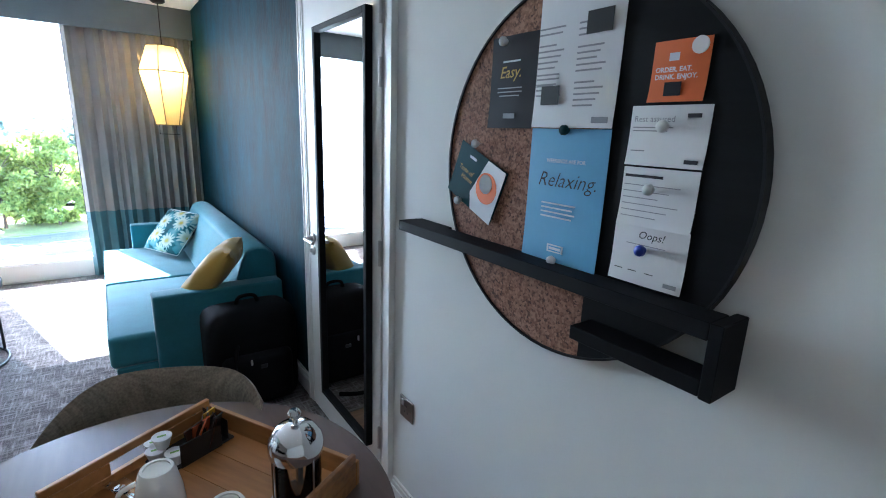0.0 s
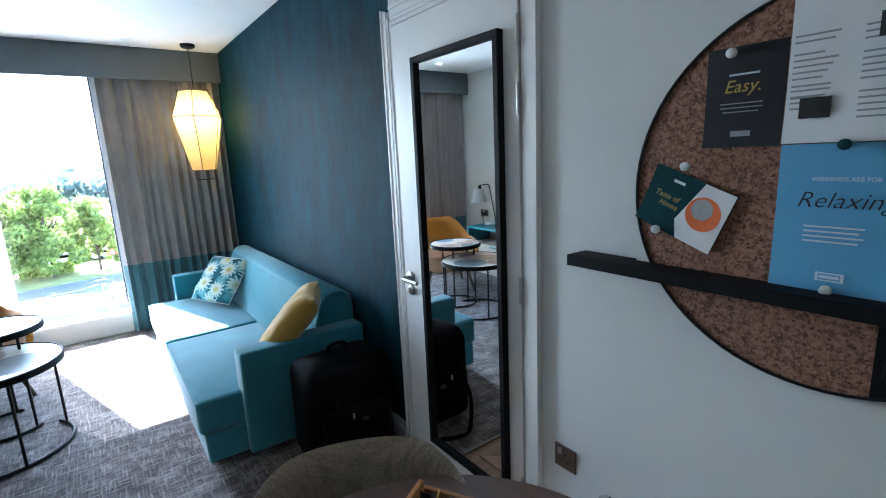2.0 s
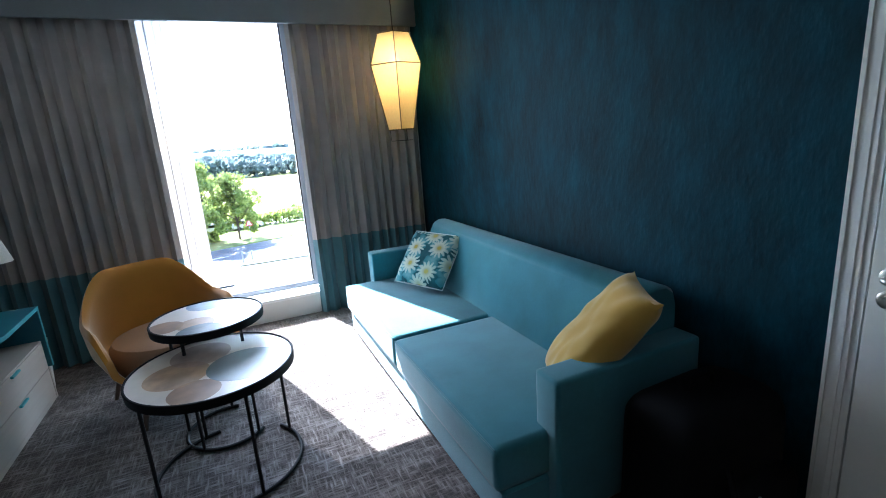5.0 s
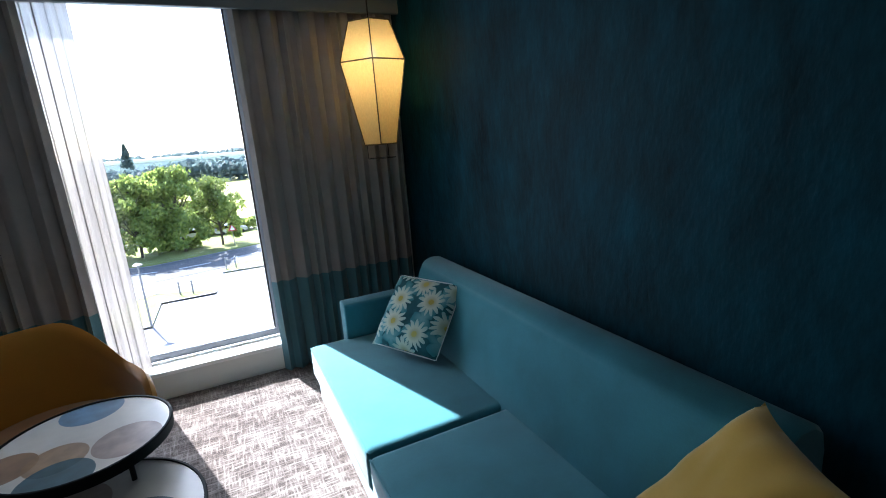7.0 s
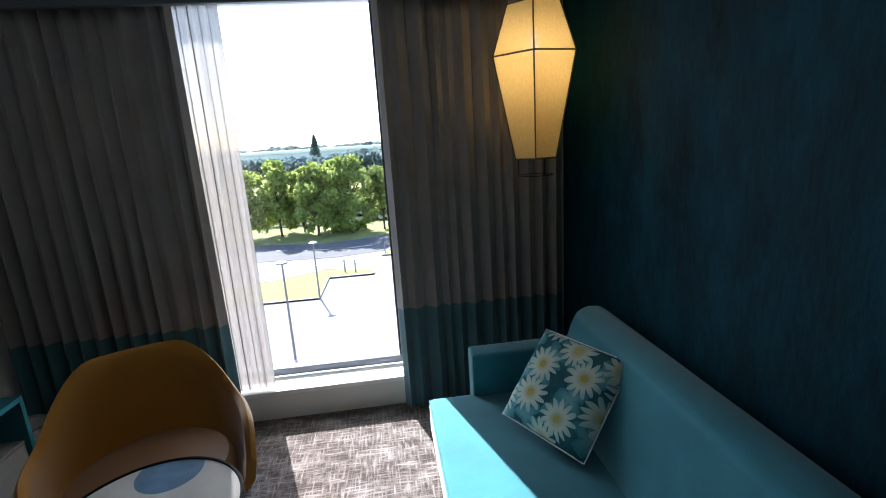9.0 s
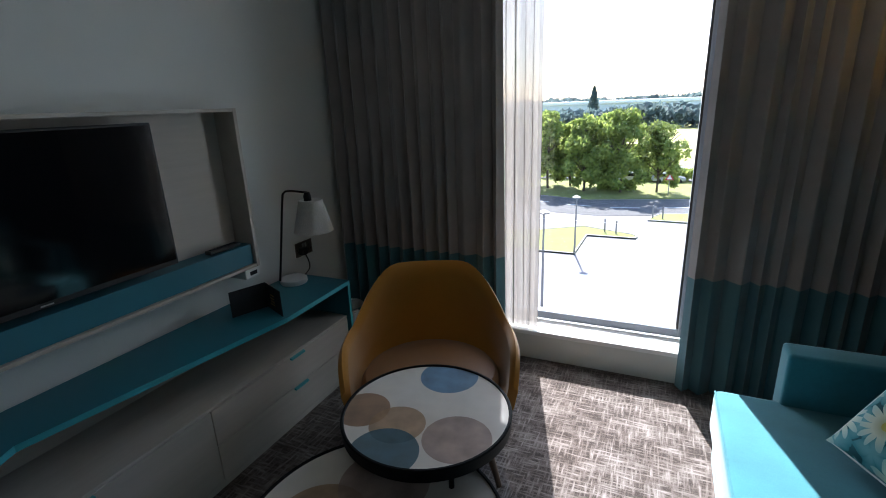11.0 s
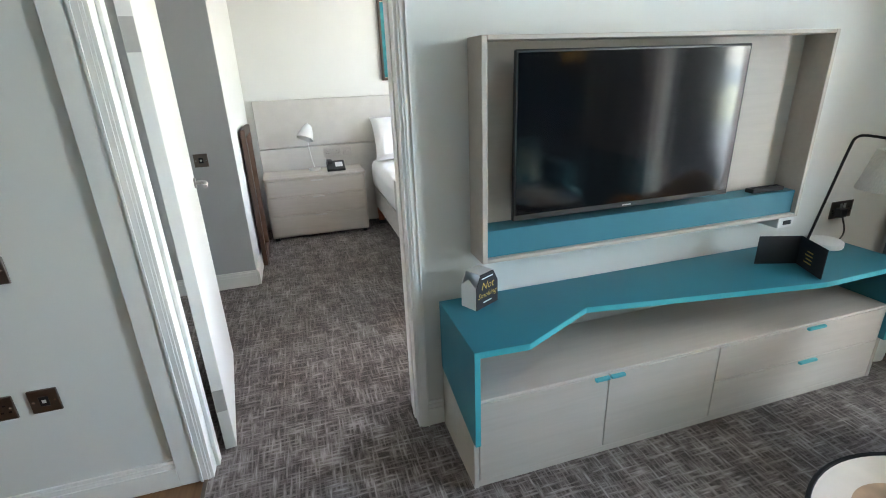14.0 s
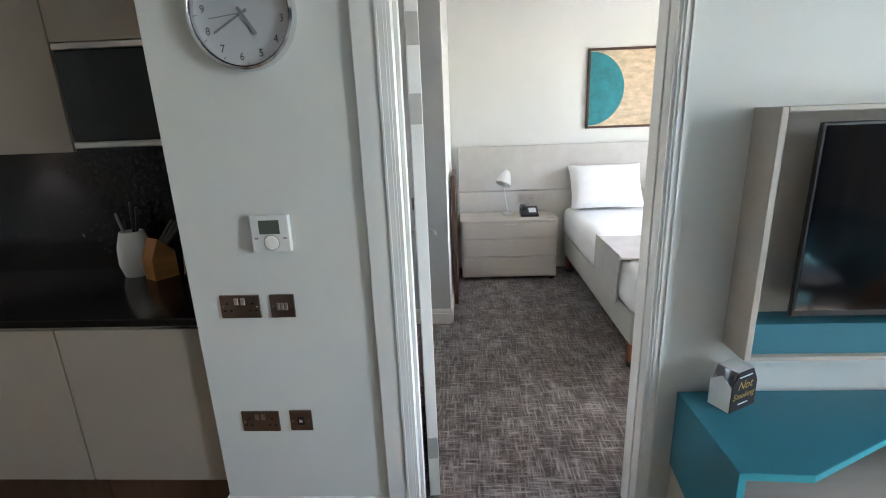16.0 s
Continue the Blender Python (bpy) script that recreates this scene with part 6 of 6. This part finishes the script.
for k in range(9):
    x, y = 0.15 + 0.006 * (k % 5), 1.215 + 0.011 * (k % 4)
    s = thing("sachet", pose(x, y, 0.772, 8 + 5 * (k % 3), -14 + 7 * (k % 5), 20 + 9 * k), "coffee and sugar sachet standing in the holder", "sachet", "drink sachets")
    part("packet", sheet(lambda u, v: ((u - 0.5) * 0.045, 0.004 * math.sin(math.pi * u) * math.sin(math.pi * v), 0.07 * v), 6, 6, 0.003), SACH[(0, 1, 0, 2, 3, 1, 0, 3, 0)[k]], s, local=True, smooth=True)
for k, (x, y) in enumerate(((-0.02, 1.15), (0.0, 1.13), (0.02, 1.11))):
    s = thing("teaspoon", pose(x, y, 0.768, 0, 0, 112 + 6 * k), "steel teaspoon lying on the tray", "spoon", "teaspoons")
    part("stem", box(-0.06, 0.04, -0.003, 0.003, 0, 0.002, 0.0008), M["chrome"], s, local=True)
    part("bowl", lathe([(0, 0.0), (0.008, 0.001), (0.012, 0.004), (0.0115, 0.0042), (0.007, 0.002), (0, 0.001)], (0.052, 0, 0), 18, None, None, 1.5, 1), M["chrome"], s, local=True, smooth=True)

# ---- bedroom ----
hb = thing("headboard", (-5.58, 4.0, 0), "pale grey panelled headboard along the bedroom wall", "headboard")
part("upper_panel", box(-5.6, -5.56, 2.44, 5.8, 0.818, 1.26, 0.006), M["headboard"], hb)
part("lower_panel", box(-5.6, -5.565, 2.44, 5.8, 0.0, 0.812, 0.004), M["headboard"], hb)
ns = thing("bedside_cabinet", (-5.37, 2.92, 0), "pale oak bedside cabinet with three drawers", "bedside cabinet")
part("body", box(-5.56, -5.19, 2.46, 3.37, 0.03, 0.58, 0.003), M["oak"], ns)
part("top", box(-5.56, -5.175, 2.452, 3.378, 0.58, 0.6, 0.002), M["oak"], ns)
for z0, z1 in ((0.42, 0.572), (0.245, 0.415), (0.05, 0.24)):
    d = part("drawer_front", box(-5.19, -5.175, 2.48, 3.35, z0, z1, 0.0015), M["oak"], ns)
    part("pull", box(-5.176, -5.164, 2.87, 2.98, z1 - 0.02, z1 - 0.008, 0.002), M["steel"], d)
for y in (2.5, 3.33):
    part("foot", box(-5.24, -5.2, y - 0.02, y + 0.02, 0, 0.03), M["black_plastic"], ns)
bl = thing("bedside_lamp", (-5.45, 2.92, 0.6), "white bedside lamp with a tilted shade", "lamp")
part("base", lathe([(0.055, 0), (0.058, 0.006), (0.056, 0.02), (0, 0.022)], (-5.44, 2.93, 0.6), 30), M["white_plastic"], bl, smooth=True)
part("stem", tube(smooth_path([(-5.44, 2.93, 0.62), (-5.47, 2.9, 0.8), (-5.47, 2.9, 0.99), (-5.46, 2.91, 1.045), (-5.44, 2.92, 1.025)], 6), 0.005, 8), M["white_plastic"], bl, smooth=True)
b = lathe([(0.018, 0.0), (0.03, 0.01), (0.045, 0.045), (0.068, 0.12), (0.066, 0.12), (0.043, 0.046), (0.02, 0.008)], (0, 0, 0), 28)
b.transform(Matrix.Translation((-5.44, 2.92, 1.03)) @ pose(0, 0, 0, 160, -24, 0) @ Matrix.Scale(1.15, 4))
part("shade", b, M["white_plastic"], bl, smooth=True)
ph = thing("telephone", (-5.36, 3.12, 0.6), "black desk telephone with a white label", "telephone")
part("body", prism([(-5.44, 0.6), (-5.29, 0.6), (-5.29, 0.62), (-5.44, 0.68)], 3.04, 3.21, "y", 0.004), M["black_plastic"], ph)
part("handset", box(-5.44, -5.28, 3.045, 3.095, 0.665, 0.7, 0.012, 2), M["black_plastic"], ph, smooth=True)
b = box(-5.4, -5.32, 3.12, 3.19, 0, 0.002)
b.transform(Matrix.Translation((-5.36, 0, 0.652)) @ pose(0, 0, 0, 0, 21, 0) @ Matrix.Translation((5.36, 0, 0)))
part("label", b, M["paper"], ph)
plate("socket", -5.565, 1, 3.12, 0.745, 0.17, 0.085, "double", M["steel"], "steel double socket above the bedside cabinet")
plate("light_switch", -5.565, 1, 3.27, 0.745, 0.085, 0.085, "switches", M["steel"], "steel light switch above the bedside cabinet")

bed = thing("bed", (-4.5, 4.3, 0), "double bed with white linen and a grey throw", "bed")
part("base", box(-5.55, -3.5, 3.51, 5.2, 0.15, 0.36, 0.015, 2), M["bed_base"], bed, smooth=True)
b = box(-5.55, -3.47, 3.49, 5.22, 0.355, 0.64, 0.09, 4)
bmesh.ops.subdivide_edges(b, edges=[e for e in b.edges if e.calc_length() > 0.5], cuts=14, use_grid_fill=True)
for v in b.verts:
    v.co += 0.012 * Vector((noise.noise(v.co * 5), noise.noise(v.co * 5 + Vector((9, 0, 0))), noise.noise(v.co * 4)))
part("duvet", b, M["linen"], bed, smooth=True)
for x in (-5.4, -3.53):
    for y in (3.535, 5.12):
        lg = part("leg", rod((x, y, 0.16), (x, y, 0.035), 0.038, 0.03, 16), M["red_wood"], bed, "cherry wood leg", smooth=True)
        part("castor", lathe([(0.02, 0.036), (0.032, 0.02), (0.03, 0.0), (0, 0)], (x, y, 0), 16), M["black_plastic"], lg, smooth=True)


def throw_fn(u, v):
    x = -4.25 + 0.55 * u + 0.02 * math.sin(7 * v)
    s = v * 2.35
    r = 0.012 * noise.noise((x * 6, s * 4, 2))
    if s < 0.33:
        return (x, 3.468 + r * 0.4, 0.36 + s)
    if s < 0.42:
        a = (s - 0.33) / 0.09 * math.pi / 2
        return (x, 3.468 + 0.06 * (1 - math.cos(a)), 0.69 - 0.035 + 0.02 * math.sin(a) + r)
    return (x, 3.528 + (s - 0.42) * 0.9, 0.668 + r)


th_ = thing("bed_throw", (-4.0, 4.3, 0.36), "grey knitted throw laid across the bed", "throw")
part("cloth", sheet(throw_fn, 14, 50, 0.012), M["throw"], th_, smooth=True)
for y, x in ((3.86, -5.4), (4.75, -5.4)):
    p = thing("bed_pillow", frame_from((x, y, 0.86), (0.85, 0, 0.5), (0, 0, 1)), "plump white pillow propped against the headboard", "pillow", "bed pillows")
    part("cover", pillow(0.7, 0.46, 0.17, y), M["linen"], p, local=True, smooth=True)
pic = thing("picture", (-5.6, 4.3, 1.395), "framed abstract print with a teal half disc", "picture")
part("canvas", box(-5.615, -5.598, 3.71, 4.83, 1.415, 2.1), plain("abstract_cream_print", (0.55, 0.43, 0.29), 0.7, var=0.4, scale=9, stretch=(1, 1, 2.5)), pic)
for y0, y1, z0, z1 in ((3.69, 3.712, 1.395, 2.12), (4.828, 4.85, 1.395, 2.12)):
    part("frame_side", box(-5.619, -5.585, y0, y1, z0, z1, 0.002), M["dark_wood"], pic)
for z0, z1 in ((1.395, 1.417), (2.098, 2.12)):
    part("frame_rail", box(-5.619, -5.585, 3.712, 4.828, z0, z1, 0.002), M["dark_wood"], pic)
half = [(3.713 + 0.34 * math.cos(a) * 0.95, 1.757 + 0.335 * math.sin(a)) for a in [(-math.pi / 2 + math.pi * k / 30) for k in range(31)]]
part("teal_half_disc", prism(half, -5.598, -5.5955, "x"), plain("teal_print", (0.02, 0.2, 0.23), 0.7, var=0.35, scale=9), pic)
lm = thing("leaning_mirror", (-4.8, 2.4, 0), "dark wood framed mirror leaning on the bedroom wall", "mirror")
for x in (-4.62, -5.07):
    part("frame_side", box(x - 0.03, x + 0.03, 2.394, 2.43, 0.0, 1.1, 0.004), M["dark_wood"], lm)
for z in (0.03, 1.07):
    part("frame_rail", box(-5.04, -4.65, 2.394, 2.43, z - 0.03, z + 0.03, 0.003), M["dark_wood"], lm)
part("mirror_glass", box(-5.04, -4.65, 2.4, 2.412, 0.06, 1.04), M["mirror"], lm)

# ---- kitchen ----
wt = solid("worktop", box(-2.975, -2.33, -1.2, 1.545, 0.87, 0.9, 0.003), M["worktop"], "black polished stone worktop", "worktop")
for y0, y1 in ((-1.2, -0.32), (-0.317, 0.94), (0.943, 1.54)):
    c = thing("kitchen_cabinet", (-2.65, (y0 + y1) / 2, 0), "taupe laminate kitchen base cabinet", "cabinet", "kitchen base cabinets")
    part("carcass", box(-2.975, -2.38, y0, y1, 0.16, 0.87), M["kitchen"], c)
    part("door", box(-2.378, -2.36, y0 + 0.002, y1 - 0.002, 0.165, 0.845, 0.001), M["kitchen"], c)
    part("plinth", box(-2.9, -2.42, y0, y1, 0, 0.158), M["dark_wood"], c)
solid("splashback", box(-2.979, -2.965, -1.2, 1.545, 0.9, 1.5), M["worktop"], "black polished splashback panel", "splashback")
for y0, y1, z0 in ((-1.2, 0.98, 1.5), (0.983, 1.545, 1.9)):
    c = thing("wall_cabinet", (-2.8, (y0 + y1) / 2, z0), "taupe laminate kitchen wall cabinet", "cabinet", "kitchen wall cabinets")
    part("carcass", box(-2.975, -2.64, y0, y1, z0, 2.55), M["kitchen"], c)
    part("door", box(-2.638, -2.62, y0 + 0.002, y1 - 0.002, z0 - 0.01, 2.55, 0.001), M["kitchen"], c)
mw = thing("microwave", (-2.8, 1.26, 1.5), "built-in black microwave with steel trims", "microwave")
part("body", box(-2.975, -2.64, 0.983, 1.545, 1.5, 1.895), M["black_plastic"], mw)
part("door", box(-2.64, -2.625, 0.986, 1.545, 1.53, 1.86, 0.002), M["screen"], mw)
for z0, z1 in ((1.503, 1.527), (1.863, 1.887)):
    part("trim", box(-2.64, -2.618, 0.986, 1.545, z0, z1, 0.003), M["steel"], mw)
kb = thing("knife_block", pose(-2.82, 1.1, 0.9, 0, 0, -30), "wooden knife block with black-handled knives", "knife block")
part("block", prism([(-0.05, 0), (0.06, 0), (0.06, 0.1), (0.02, 0.19), (-0.05, 0.12)], -0.045, 0.045, "y", 0.003), M["acacia"], kb, local=True)
for k in range(5):
    y = -0.03 + 0.015 * k
    part("knife_handle", rod((-0.02, y, 0.15), (-0.1, y * 1.3, 0.235 + 0.01 * (k % 2)), 0.009, 0.011, 8), M["black_plastic"], kb, local=True, smooth=True)
jug = thing("utensil_jar", (-2.87, 0.92, 0.9), "white rounded utensil jar on the worktop", "jar")
part("jar", lathe([(0, 0), (0.06, 0), (0.075, 0.06), (0.07, 0.14), (0.05, 0.21), (0.045, 0.21), (0.064, 0.14), (0.0, 0.02)], (-2.87, 0.95, 0.9), 30), M["white_plastic"], jug, smooth=True)
for k, (dx, dy) in enumerate(((0.02, -0.02), (0.0, 0.03), (-0.02, 0.0))):
    part("utensil", rod((-2.87 + dx * 0.4, 0.95 + dy * 0.4, 1.0), (-2.87 + dx * 1.6, 0.95 + dy * 1.6, 1.2 + 0.02 * k), 0.008, 0.006, 8), M["steel"] if k == 0 else M["black_plastic"], jug, smooth=True)
kt = thing("kettle", (-2.78, 1.32, 0.9), "polished steel kettle on the worktop", "kettle")
part("body", lathe([(0, 0), (0.08, 0), (0.082, 0.02), (0.07, 0.14), (0.055, 0.19), (0, 0.2)], (-2.78, 1.32, 0.9), 32), M["chrome"], kt, smooth=True)
part("lid_knob", lathe([(0.012, 0.19), (0.016, 0.215), (0, 0.22)], (-2.78, 1.32, 0.9), 16), M["black_plastic"], kt, smooth=True)
part("handle", tube(smooth_path([(-2.74, 1.37, 1.07), (-2.7, 1.42, 1.05), (-2.7, 1.42, 0.97), (-2.73, 1.37, 0.93)], 5), 0.01, 8), M["black_plastic"], kt, smooth=True)
ul = thing("under_cabinet_light", (-2.85, 0.55, 1.49), "small round light under the wall cabinet", "lamp")
part("lens", lathe([(0, 0), (0.03, 0), (0.03, -0.008), (0, -0.008)], (-2.85, 0.55, 1.49), 20), M["lit"], ul)
lamp("under_cabinet_beam", "SPOT", look((-2.85, 0.55, 1.475), (-2.95, 0.55, 0.9)), 0.4, (0.9, 0.95, 1.0), cone=radians(100))

# ---- chevron planks of the hall floor ----
PW, PL = 0.11, 0.62
count = 0
for variant in (1, -1):
    b = prism([(0.001, 0.001), (PL * 0.707 - 0.001, variant * PL * 0.707 + 0.001), (PL * 0.707 - 0.001, variant * PL * 0.707 + PW * 1.41 - 0.002), (0.001, PW * 1.41 - 0.002)], -0.011, 0.0, "z")
    me = to_mesh("plank", b, M["plank"])
    for col in range(8):
        if (col % 2 == 0) != (variant == 1):
            continue
        x = -2.46 + col * PL * 0.707
        for row in range(-1, 20):
            y = -0.55 + row * PW * 1.41 + (0 if variant == 1 else PL * 0.707)
            if y + max(0, variant * PL * 0.707) + PW * 1.41 > 2.275 or y + min(0, variant * PL * 0.707) < -1.5 or count >= 300:
                continue
            if x + PL * 0.707 > 0.885:
                continue
            ob = new("plank", me)
            ob.parent = floor_hall
            ob.location = Vector((x, y, 0.0)) - ROOT[floor_hall.name].translation
            count += 1
solid("floor_threshold", box(XW + 0.02, XE - 0.02, 2.268, 2.284, -0.005, 0.004, 0.001), M["bronze"], "thin metal strip between carpet and planks", "threshold", "structure")
